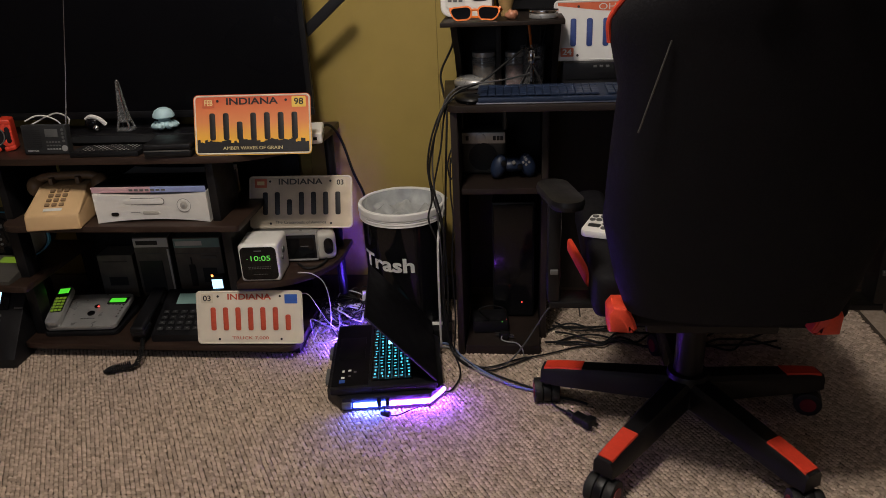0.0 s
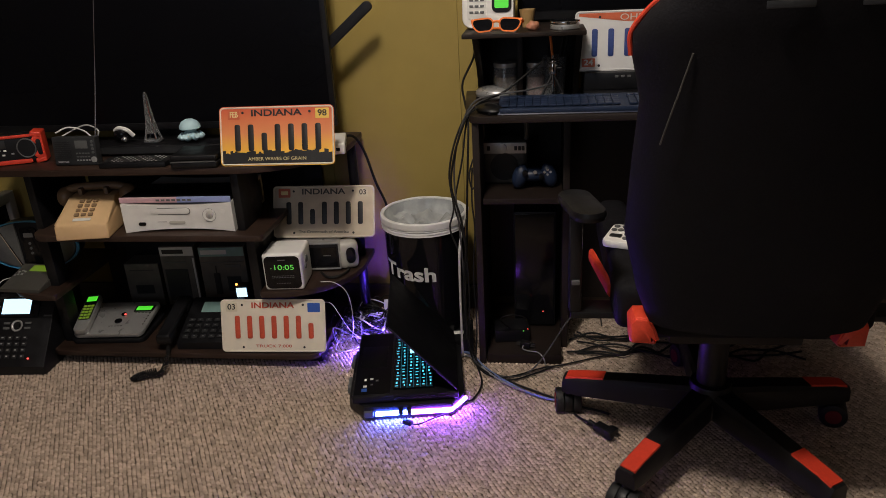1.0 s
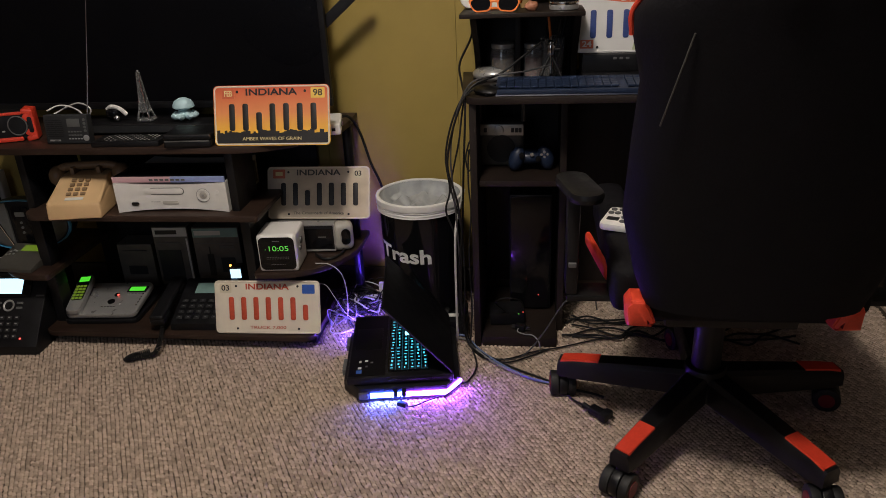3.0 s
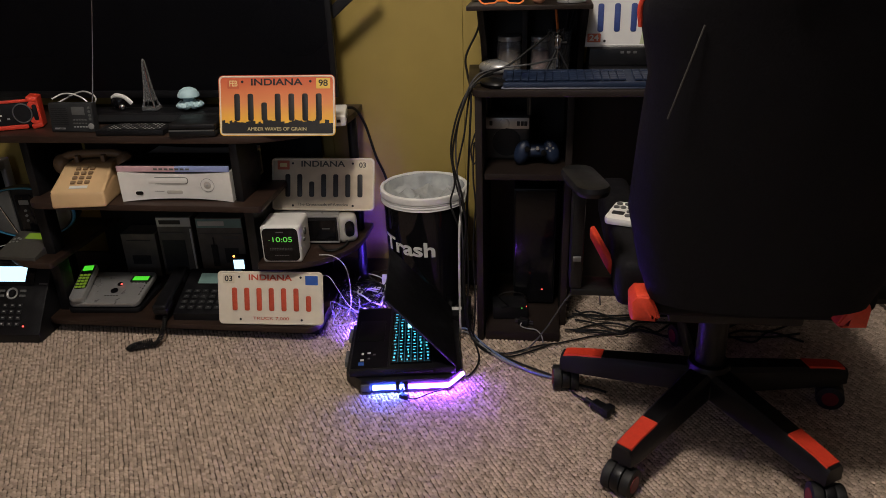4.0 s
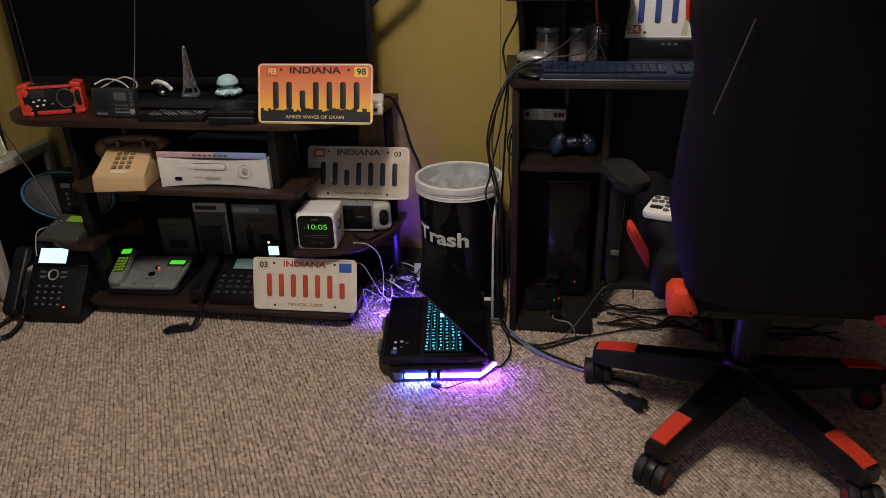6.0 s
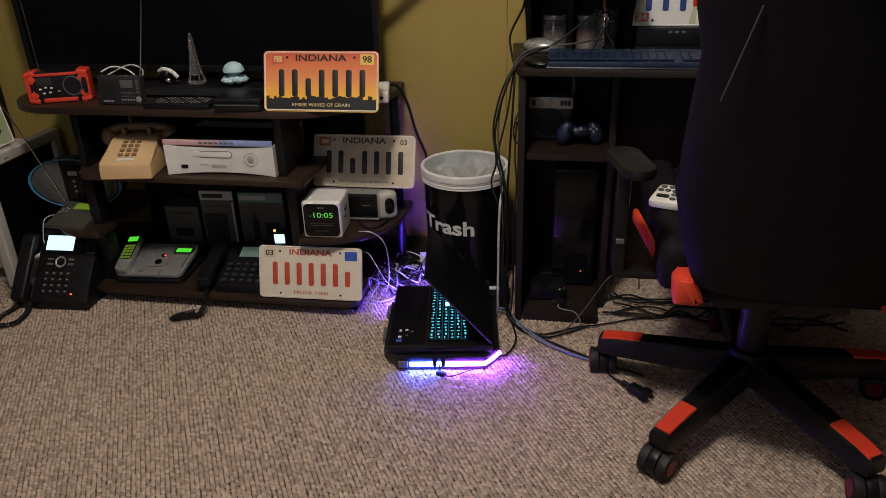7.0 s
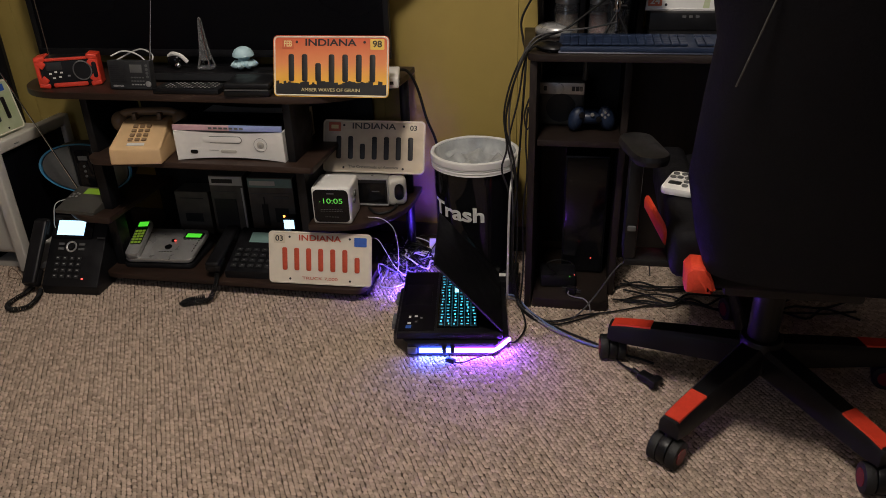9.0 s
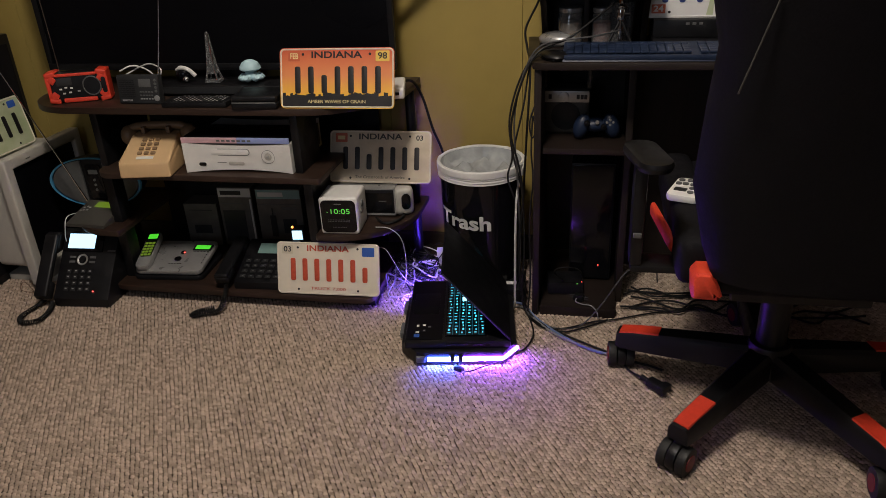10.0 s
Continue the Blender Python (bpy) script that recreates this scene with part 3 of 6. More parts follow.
def laptop():
    t = thing("laptop", LAP @ pose(0, 0, 0.047), "black laptop half open with lit teal keys on a cooling pad", "laptop")
    D, L = 0.268, 0.324
    part("base", box(B(), (D, L, 0.020), (D / 2, L / 2, 0.010), 0.004), BLACK, t)
    part("palm_rest", box(B(), (0.092, L - 0.02, 0.0012), (0.050, L / 2, 0.0205)), SCREEN, t)
    part("touchpad", box(B(), (0.07, 0.11, 0.0012), (0.048, 0.19, 0.0213), 0.0003), SCREEN, t)
    part("keyboard_well", box(B(), (0.106, L - 0.055, 0.0012), (0.155, L / 2 - 0.005, 0.0206)), GLOSS, t)
    # keys lie in rows along the hinge; each is a black cap over a lit gap
    part("key_light", box(B(), (0.098, L - 0.070, 0.0006), (0.155, L / 2 - 0.005, 0.0216)), KEYLIGHT, t, "teal key backlight")
    cap = finish("key", box(B(), (0.0150, 0.0142, 0.0026), (0, 0, 0), 0.0010, 1), BLACK)
    for r in range(6):
        for c in range(17):
            ob = new("key", cap)
            ob.parent = t
            ob.matrix_basis = Matrix.Translation((0.113 + r * 0.0168, 0.034 + c * 0.0158 + (r % 3) * 0.0012, 0.0232))
    part("bright_key", box(B(), (0.011, 0.020, 0.001), (0.150, 0.206, 0.0250)), KEYBRIGHT, t)
    marks = [finish("key_mark", box(B(), s), KEYMARK) for s in ((0.0030, 0.0075, 0.0003), (0.0060, 0.0042, 0.0003), (0.0046, 0.0088, 0.0003), (0.0075, 0.0030, 0.0003))]
    rng = random.Random(12)
    for r in range(6):
        for c in range(17):
            ob = new("key_mark", rng.choice(marks))
            ob.parent = t
            ob.matrix_basis = Matrix.Translation((0.113 + r * 0.0168 + rng.uniform(-0.002, 0.002), 0.034 + c * 0.0158 + (r % 3) * 0.0012 + rng.uniform(-0.0015, 0.0015), 0.0247))
    for x, y, w, h, mt in ((0.030, 0.075, 0.006, 0.010, PAPER), (0.046, 0.078, 0.008, 0.008, PAPER), (0.060, 0.070, 0.007, 0.007, GREY), (0.030, 0.045, 0.009, 0.009, PAPER), (0.047, 0.052, 0.006, 0.007, GREY), (0.029, 0.028, 0.014, 0.014, BLUE)):
        part("sticker", box(B(), (w, h, 0.0005), (x, y, 0.0214)), mt, t)
    part("side_port", box(B(), (0.11, 0.002, 0.006), (0.16, -0.0008, 0.011)), GLOSS, t)
    hinge = B()
    rod(hinge, 0.006, 0.06, (D - 0.006, 0.05, 0.021), (90, 0, 0), seg=14)
    rod(hinge, 0.006, 0.06, (D - 0.006, L - 0.05, 0.021), (90, 0, 0), seg=14)
    part("hinge", hinge, BLACK, t)
    lid = part("lid", box(B(), (0.252, L - 0.022, 0.007), (-0.126, L / 2 - 0.011, 0.0035), 0.002), LIDBLACK, t, "matt black lid", pose(D - 0.004, 0, 0.022, 0, 49.5, 0))
    part("screen", box(B(), (0.226, L - 0.05, 0.0008), (-0.128, L / 2 - 0.011, -0.0006)), SCREEN, lid)
    part("lid_edge", box(B(), (0.244, 0.0016, 0.003), (-0.126, -0.0006, 0.0035)), CHARCOAL, lid)


laptop()


# ---- the desk ----
DX, DY, DZ = 0.057, 1.955, 0.71


def desk():
    t = thing("desk", pose(0, 0, 0), "dark espresso laminate computer desk with a hutch and cubby shelves", "desk")
    part("desktop", slab(B(), [(0.02, 2.29), (0.040, 2.04), (0.058, 1.952), (0.082, 1.938), (1.36, 1.938), (1.38, 1.955), (1.38, 2.29)], DZ - 0.018, DZ, 0.003), DESKTOP, t)
    h = DZ - 0.018
    part("side_panel", box(B(), (0.018, 0.33, h), (DX + 0.014, DY + 0.165, h / 2), 0.002), DESKWOOD, t)
    part("side_panel", box(B(), (0.018, 0.33, h), (1.33, DY + 0.165, h / 2), 0.002), DESKWOOD, t)
    part("divider", box(B(), (0.018, 0.23, h), (0.300, DY + 0.215, h / 2), 0.002), DESKWOOD, t)
    part("cubby_shelf", box(B(), (0.206, 0.31, 0.016), (0.187, DY + 0.165, 0.482), 0.002), DESKTOP, t)
    part("bottom_board", box(B(), (0.206, 0.32, 0.030), (0.187, DY + 0.165, 0.016), 0.002), DESKTOP, t)
    part("back_board", box(B(), (1.24, 0.006, h - 0.06), (0.70, 2.294, 0.05 + (h - 0.06) / 2)), DESKWOOD, t)
    # hutch: a side that widens upwards, a shelf and a back
    side = [(2.285, DZ), (2.20, DZ), (2.19, 0.75), (2.15, 0.80), (2.09, 0.84), (2.045, 0.881), (2.285, 0.881)]
    for x in (0.062, 0.318):
        part("hutch_side", slab(B(), [(y, z) for y, z in side], x, x + 0.016, 0.001, Matrix(((0, 0, 1, 0), (1, 0, 0, 0), (0, 1, 0, 0), (0, 0, 0, 1)))), DESKWOOD, t)
    part("hutch_shelf", box(B(), (0.305, 0.26, 0.011), (0.190, 2.162, 0.8885), 0.002), DESKTOP, t)
    part("hutch_back", box(B(), (0.26, 0.006, 0.17), (0.198, 2.288, DZ + 0.085)), DESKWOOD, t)
    part("partition", box(B(), (0.014, 0.12, 0.17), (0.178, 2.225, DZ + 0.085), 0.001), DESKWOOD, t)


desk()


# ---- the chair ----
CH = pose(0.617, 1.656, 0)


def chair():
    t = thing("gaming_chair", CH, "black and red gaming chair with its back turned, on castors", "chair")
    BX, BY = -0.004, -0.0115
    part("column", rod(B(), 0.032, 0.22, (BX, BY, 0.225), seg=24, bev=0.003), BLACK, t)
    part("hub", rod(B(), 0.055, 0.075, (BX, BY, 0.125), r2=0.045, seg=28, bev=0.006), BLACK, t)
    for k in range(5):
        a = (163.5, 230.6, 303.2, 14.8, 87.5)[k]
        m = pose(BX, BY, 0, 0, 0, a)
        leg = B()
        sec = [(0.04, 0.030, 0.088, 0.150), (0.18, 0.027, 0.078, 0.133), (0.30, 0.025, 0.070, 0.116), (0.337, 0.023, 0.072, 0.108)]
        rings = [[leg.verts.new(q) for q in ((x, -w, z0), (x, w, z0), (x, w * 0.98, z1 - 0.010), (x, w * 0.68, z1), (x, -w * 0.68, z1), (x, -w * 0.98, z1 - 0.010))] for x, w, z0, z1 in sec]
        for p, q in zip(rings, rings[1:]):
            for i in range(6):
                leg.faces.new((p[i], p[(i + 1) % 6], q[(i + 1) % 6], q[i]))
        leg.faces.new(rings[0][::-1])
        leg.faces.new(rings[-1])
        bmesh.ops.recalc_face_normals(leg, faces=leg.faces)
        lg = part("leg", leg, BLACK, t, "", m)
        cap = B()
        sec = [(0.238, 0.0205, 0.1185, 0.1275), (0.30, 0.0195, 0.1095, 0.1185), (0.330, 0.0185, 0.104, 0.1125)]
        rings = [[cap.verts.new(q) for q in ((x, -w, z0), (x, w, z0), (x, w * 0.86, z1), (x, -w * 0.86, z1))] for x, w, z0, z1 in sec]
        for p, q in zip(rings, rings[1:]):
            for i in range(4):
                cap.faces.new((p[i], p[(i + 1) % 4], q[(i + 1) % 4], q[i]))
        cap.faces.new(rings[0][::-1])
        cap.faces.new(rings[-1])
        bmesh.ops.recalc_face_normals(cap, faces=cap.faces)
        part("leg_cap", cap, RED, lg, "red plastic foot cap")
        cw = [-70, 5, -34, 150, 20][k]
        cm = m @ pose(0.326, 0, 0, 0, 0, cw)
        cs = part("caster", rod(B(), 0.011, 0.05, (0, 0, 0.060), seg=16), BLACK, t, "", cm)
        hood = B()
        rod(hood, 0.031, 0.020, (0.008, 0, 0.034), (90, 0, 0), seg=24, bev=0.003)
        part("hood", hood, BLACK, cs)
        for s in (-1, 1):
            part("wheel", rod(B(), 0.031, 0.020, (0.008, s * 0.021, 0.032), (90, 0, 0), seg=28, bev=0.004), RUBBER, cs)
            hubm = B()
            rod(hubm, 0.018, 0.002, (0.008, s * 0.0318, 0.032), (90, 0, 0), seg=20)
            part("wheel_hub", hubm, DARKRED, cs, "red wheel centre")
    # seat
    part("mechanism", box(B(), (0.26, 0.34, 0.05), (0, 0.02, 0.355), 0.01), BLACK, t)
    part("lever", tube(B(), [(0.08, -0.03, 0.35), (0.17, -0.05, 0.345), (0.235, -0.06, 0.335)], 0.006), CHROME, t)
    part("seat", box(B(), (0.36, 0.56, 0.085), (0, 0.055, 0.422), 0.03, 4), BLACKCLOTH, t)
    for s in (-1, 1):
        bol = B()
        box(bol, (0.075, 0.53, 0.10), (s * 0.205, 0.075, 0.430), 0.03, 4)
        part("seat_bolster", bol, BLACKCLOTH, t)
        pad = B()
        slab(pad, [(s * x - 0.011, z) for x, z in ((0.208, 0.390), (0.211, 0.430), (0.201, 0.444), (0.178, 0.444), (0.166, 0.424), (0.155, 0.394), (0.162, 0.388))], 0.190, 0.252, 0.014, FRONT)
        for v in pad.verts:
            if v.co.y < -0.22:
                v.co.y -= 0.010 * max(0, 1 - ((v.co.x + 0.011 - s * 0.184) / 0.028) ** 2)
        part("bolster_end", pad, REDCLOTH, t, "red padded corner")
        part("piping", tube(B(), [(s * 0.157 - 0.011, -0.249, 0.398), (s * 0.167 - 0.011, -0.252, 0.424), (s * 0.179 - 0.011, -0.252, 0.441), (s * 0.202 - 0.011, -0.248, 0.441)], 0.0024), REDCLOTH, t)
        red = B()
        box(red, (0.014, 0.20, 0.032), (s * 0.255, 0.010, 0.420), 0.010, 3, (0, 0, s * -8.5))
        part("bolster_panel", red, REDCLOTH, t, "red side panel")
    # backrest: a padded loft that widens at the shoulders
    rows = [(0.440, 0.190, -0.265), (0.50, 0.212, -0.275), (0.62, 0.240, -0.295), (0.76, 0.236, -0.32), (0.86, 0.232, -0.345), (0.93, 0.248, -0.36), (0.965, 0.250, -0.37), (1.0, 0.228, -0.38), (1.04, 0.188, -0.385), (1.10, 0.165, -0.40), (1.20, 0.155, -0.42), (1.28, 0.135, -0.44), (1.31, 0.09, -0.445)]
    bk = B()
    seg, rings = 28, []
    for z, hw, yc in rows:
        ring = []
        for i in range(seg):
            a = 2 * math.pi * i / seg
            ca, sa = math.cos(a), math.sin(a)
            x = hw * math.copysign(abs(ca) ** 0.55, ca)
            th = 0.045 + 0.02 * (abs(x) / 0.25) ** 3
            ring.append(bk.verts.new((x, yc + th * math.copysign(abs(sa) ** 0.7, sa) + 0.05 * (abs(x) / 0.25) ** 2, z)))
        rings.append(ring)
    for p, q in zip(rings, rings[1:]):
        for i in range(seg):
            bk.faces.new((p[i], p[(i + 1) % seg], q[(i + 1) % seg], q[i]))
    bk.faces.new(rings[0][::-1])
    bk.faces.new(rings[-1])
    part("backrest", bk, BLACKCLOTH, t)
    for s in (-1, 1):
        edge = [(s * (hw + 0.0015), yc + 0.05 * (hw / 0.25) ** 2, z) for z, hw, yc in rows[5:10]]
        part("back_piping", tube(B(), edge, 0.0042), REDCLOTH, t, "red piping")
        part("strap_slot", box(B(), (0.062, 0.004, 0.010), (s * 0.060, -0.4285, 1.005), 0.0015), CHARCOAL, t)
        part("zip", tube(B(), [(s * 0.172, -0.388, 0.940), (s * 0.184, -0.3785, 0.89), (s * 0.196, -0.368, 0.84), (s * 0.205, -0.357, 0.80)], 0.0015), DIMGREY, t)
        arm = part("armrest", box(B(), (0.026, 0.06, 0.225), (s * 0.316, -0.10, 0.5025), 0.008), BLACK, t)
        part("arm_bracket", box(B(), (0.20, 0.06, 0.014), (s * 0.225, -0.10, 0.384), 0.003), BLACK, arm)
        part("arm_pad", slab(B(), rounded(0.066, 0.158, 0.032, 8), 0.612, 0.634, 0.010, pose(s * 0.308, -0.130, 0, 0, 0, s * -14)), BLACK, arm, "grey-black padded armrest top")
        part("arm_button", box(B(), (0.016, 0.008, 0.010), (s * 0.316, -0.132, 0.46), 0.002), GREY, arm)


chair()


# ---- things on the stand's top shelf ----
def face(m):
    return m @ FRONT


def emergency_radio():
    t = thing("emergency_radio", Matrix.Translation((-1.220, 1.998, ZS)) @ pose(0, 0, 0, 0, 0, 22) @ Matrix.Diagonal((0.90, 0.85, 1, 1)), "red and black wind-up radio with an aerial on the shelf", "radio")
    w, d, h = 0.180, 0.050, 0.088
    part("body", box(B(), (w - 0.012, d, h - 0.008), (0, 0, h / 2), 0.008, 3), BLACK, t)
    fr = B()
    for s in (-1, 1):
        box(fr, (0.012, d + 0.008, h - 0.010), (s * 0.085, 0, h / 2), 0.003)
        box(fr, (0.032, d + 0.010, 0.015), (s * 0.075, 0, h - 0.008), 0.005, 3, (0, s * 8, 0))
        box(fr, (0.032, d + 0.010, 0.014), (s * 0.075, 0, 0.008), 0.005, 3, (0, -s * 8, 0))
        box(fr, (0.020, 0.008, 0.020), (s * 0.072, -d / 2 - 0.001, h - 0.022), 0.003, 2, (0, 45, 0))
        box(fr, (0.020, 0.008, 0.020), (s * 0.072, -d / 2 - 0.001, 0.022), 0.003, 2, (0, 45, 0))
    box(fr, (0.12, d + 0.006, 0.008), (0, 0, h - 0.010), 0.003)
    box(fr, (0.10, d + 0.008, 0.012), (0, 0, 0.008), 0.004)
    part("bumper", fr, RED, t, "red rubber bumper frame")
    part("display", box(B(), (0.046, 0.002, 0.022), (-0.038, -d / 2 - 0.001, 0.060), 0.001), CHARCOAL, t)
    ring = lathe(B(), [(0.024, 0), (0.0275, 0.003), (0.0275, 0.005), (0.025, 0.006), (0.024, 0.004)], (0.042, -d / 2, 0.045), 28, (90, 0, 0))
    part("speaker_ring", ring, GREY, t)
    part("speaker", rod(B(), 0.0245, 0.004, (0.042, -d / 2 - 0.001, 0.045), (90, 0, 0)), BLACK, t)
    part("crank", slab(B(), rounded(0.013, 0.044, 0.006), 0.0, 0.003, 0.001, face(pose(0.078, -d / 2 - 0.003, 0.045))), BLACK, t)
    for i, (x, z) in enumerate(((-0.052, 0.040), (-0.036, 0.044), (-0.020, 0.042), (-0.044, 0.028), (-0.026, 0.030), (0.0, 0.032))):
        part("button", box(B(), (0.008, 0.003, 0.0045), (x, -d / 2 - 0.001, z), 0.001), WHITE if i < 5 else SILVER, t)
    part("aerial", tube(B(), [(-0.052, 0.012, 0.08), (-0.056, 0.02, 0.25), (-0.064, 0.03, 0.47)], 0.0024, 8, 2, 0.0014), CHROME, t)


emergency_radio()


def shortwave_radio():
    t = thing("shortwave_radio", Matrix.Translation((-1.018, 1.972, ZS)) @ pose(0, 0, 0, -6, 0, 0) @ Matrix.Diagonal((0.9, 0.9, 0.88, 1)), "dark grey portable radio with keypad and tall aerial", "radio")
    part("body", box(B(), (0.138, 0.028, 0.088), (0, 0, 0.044), 0.004, 3), CHARCOAL, t)
    g = B()
    for i in range(9):
        box(g, (0.052, 0.0012, 0.0016), (-0.036, -0.0142, 0.024 + i * 0.006))
    part("speaker_grille", g, BLACK, t)
    part("badge", box(B(), (0.034, 0.001, 0.005), (-0.040, -0.0145, 0.011)), SILVER, t)
    part("display", box(B(), (0.040, 0.0015, 0.024), (0.025, -0.0145, 0.064), 0.0005), GREY, t)
    for r in range(3):
        for c in range(5):
            part("button", box(B(), (0.0062, 0.002, 0.0042), (0.008 + c * 0.0092, -0.0147, 0.037 - r * 0.0105), 0.0008), SILVER if r == 2 else GREY, t)
    part("dial", rod(B(), 0.009, 0.004, (0.060, -0.0145, 0.018), (90, 0, 0), bev=0.001), SILVER, t)
    for i in range(4):
        part("knob", rod(B(), 0.0042, 0.002, (0.060, -0.0147, 0.040 + i * 0.011), (90, 0, 0), seg=14), GREY, t)
    part("aerial", tube(B(), [(0.061, 0.008, 0.084), (0.072, 0.03, 0.22), (0.094, 0.07, 0.52)], 0.0024, 8, 2, 0.0014), CHROME, t)


shortwave_radio()


def cord(name, pts, r, material, label, n=8):
    return single(name, tube(B(), pts, r, 8, n), material, Matrix.Identity(4), label, "cable")


cord("white_lead", [(-1.105, 2.02, 0.655), (-1.10, 2.05, 0.660), (-1.065, 2.07, 0.677), (-1.025, 2.06, 0.686), (-0.985, 2.04, 0.674), (-0.992, 2.03, 0.645), (-1.0, 2.03, 0.603)], 0.0022, CABLE_WHITE, "white cable looping behind the radios")
cord("white_lead", [(-1.108, 2.03, 0.672), (-1.085, 2.05, 0.682), (-1.055, 2.06, 0.676), (-1.025, 2.06, 0.655), (-1.0, 2.05, 0.603)], 0.0022, CABLE_WHITE, "white cable looping behind the radios")


def earpiece():
    t = thing("earpiece", pose(-0.935, 2.085, 0.629), "small glossy black and white earpiece on the soundbar", "earpiece")
    part("body", ball(B(), (0.022, 0.014, 0.019), (-0.012, 0, 0.022)), GLOSS, t)
    part("hook", tube(B(), [(-0.028, 0, 0.034), (-0.01, -0.006, 0.042), (0.012, -0.006, 0.036), (0.026, 0, 0.018)], 0.006), WHITE, t)
    part("tip", ball(B(), (0.010, 0.009, 0.009), (0.0, -0.008, 0.010)), CHROME, t)


earpiece()


def soundbar():
    t = thing("soundbar", pose(-0.83, 2.085, ZS), "low black soundbar below the television", "soundbar")
    part("case", box(B(), (0.54, 0.08, 0.026), (0, 0, 0.018), 0.004, 3), BLACK, t)
    part("grille", box(B(), (0.50, 0.002, 0.018), (0, -0.0405, 0.018)), CHARCOAL, t)
    for s in (-1, 1):
        part("foot", box(B(), (0.03, 0.05, 0.008), (s * 0.2, 0, 0.004)), RUBBER, t)


soundbar()


def mini_keyboard():
    t = thing("mini_keyboard", pose(-0.842, 1.965, ZS, 0, 0, 2), "small black wireless keyboard with white key marks", "keyboard")
    part("case", box(B(), (0.185, 0.075, 0.014), (0, 0, 0.0075), 0.003), BLACK, t)
    cap = finish("key", box(B(), (0.0085, 0.0085, 0.0022), (0, 0, 0), 0.0008, 1), BLACK)
    legend = finish("key_mark", box(B(), (0.0040, 0.0034, 0.0003)), WHITE)
    for r in range(5):
        for c in range(13):
            k = new("key", cap)
            k.parent, k.matrix_basis = t, Matrix.Translation((-0.064 + c * 0.0116, -0.026 + r * 0.0125, 0.0155))
            if (r * 13 + c * 5) % 4:
                l = new("key_mark", legend)
                l.parent, l.matrix_basis = k, Matrix.Translation((0, 0, 0.0012))


mini_keyboard()


def wallet():
    t = thing("black_case", pose(-0.665, 1.965, ZS, 0, 0, 3), "black zipped case lying at the shelf's edge", "case")
    part("lower_half", box(B(), (0.125, 0.10, 0.018), (0, 0, 0.009), 0.006, 3), BLACK, t)
    part("upper_half", box(B(), (0.125, 0.10, 0.016), (0, 0.002, 0.0275), 0.006, 3, (1.5, 0, 0)), BLACK, t)
    part("zip_line", box(B(), (0.118, 0.002, 0.003), (0, -0.0505, 0.018)), GREY, t)


wallet()


def tower_model():
    """A slim clear tower souvenir with curved legs on a bright base."""
    t = thing("tower_figurine", Matrix.Translation((-0.852, 2.085, 0.629)) @ Matrix.Diagonal((0.9, 0.9, 0.88, 1)), "clear glass tower figurine with bright edges on the soundbar", "figurine")
    part("base", box(B(), (0.048, 0.034, 0.010), (0, 0, 0.006), 0.002), GLASS, t, "clear glass base")
    prof = [(0.019, 0.011), (0.0145, 0.030), (0.0105, 0.058), (0.0075, 0.090), (0.0052, 0.125), (0.0030, 0.152), (0.0006, 0.158)]
    for sx in (-1, 1):
        for sy in (-1, 1):
            part("leg", tube(B(), [(sx * r, sy * r * 0.8, z) for r, z in prof], 0.0036, 8, 3, 0.0014), CHROME if sx > 0 > sy else GLASS, t)
    core = B()
    for (r, z), (r2, z2) in zip(prof[1:5], prof[2:6]):
        box(core, (r + r2, 0.8 * (r + r2), (z2 - z) * 0.86), (0, 0, (z + z2) / 2), 0.001, 1)
    part("core", core, GLASS, t)
    for r, z in prof[1:4]:
        part("band", box(B(), (2 * r + 0.006, 1.6 * r + 0.006, 0.003), (0, 0, z), 0.001), GLASS, t)


tower_model()


def jellyfish():
    b = B()
    lathe(b, [(0.0005, 0.063), (0.012, 0.0615), (0.024, 0.055), (0.031, 0.044), (0.032, 0.037), (0.027, 0.033), (0.018, 0.034), (0.016, 0.020), (0.017, 0.012), (0.012, 0.004), (0.0005, 0.004)], seg=32)
    for k in range(7):
        a = 2 * math.pi * (k + 0.25) / 7
        c, s = math.cos(a), math.sin(a)
        tube(b, [(0.010 * c, 0.010 * s, 0.020), (0.020 * c, 0.020 * s, 0.012), (0.030 * c, 0.030 * s, 0.0115), (0.037 * c, 0.037 * s, 0.017)], 0.0105, 10, 4, 0.0075)
    single("jellyfish_figure", b, PALEBLUE, Matrix.Translation((-0.738, 2.085, 0.632)) @ Matrix.Diagonal((0.92, 0.92, 0.95, 1)), "pale blue vinyl jellyfish figure on the soundbar", "figure")


jellyfish()


def router():
    t = thing("router", pose(-0.352, 2.08, ZS, 0, 0, 12), "white router box behind a plate on the shelf", "router")
    part("case", box(B(), (0.11, 0.13, 0.030), (0, 0, 0.016), 0.006, 3), WHITE, t)
    for i in range(4):
        part("socket", box(B(), (0.010, 0.002, 0.008), (-0.030 + i * 0.022, -0.0655, 0.016)), BLACK, t)
    part("side_vent", box(B(), (0.002, 0.06, 0.006), (0.0555, 0, 0.018)), GREY, t)


router()
cord("black_lead", [(-0.33, 2.14, 0.615), (-0.30, 2.18, 0.61), (-0.285, 2.235, 0.55), (-0.262, 2.25, 0.45), (-0.235, 2.262, 0.36), (-0.225, 2.27, 0.2), (-0.24, 2.25, 0.06), (-0.28, 2.2, 0.012)], 0.004, CABLE, "black cable hanging down the wall behind the stand")


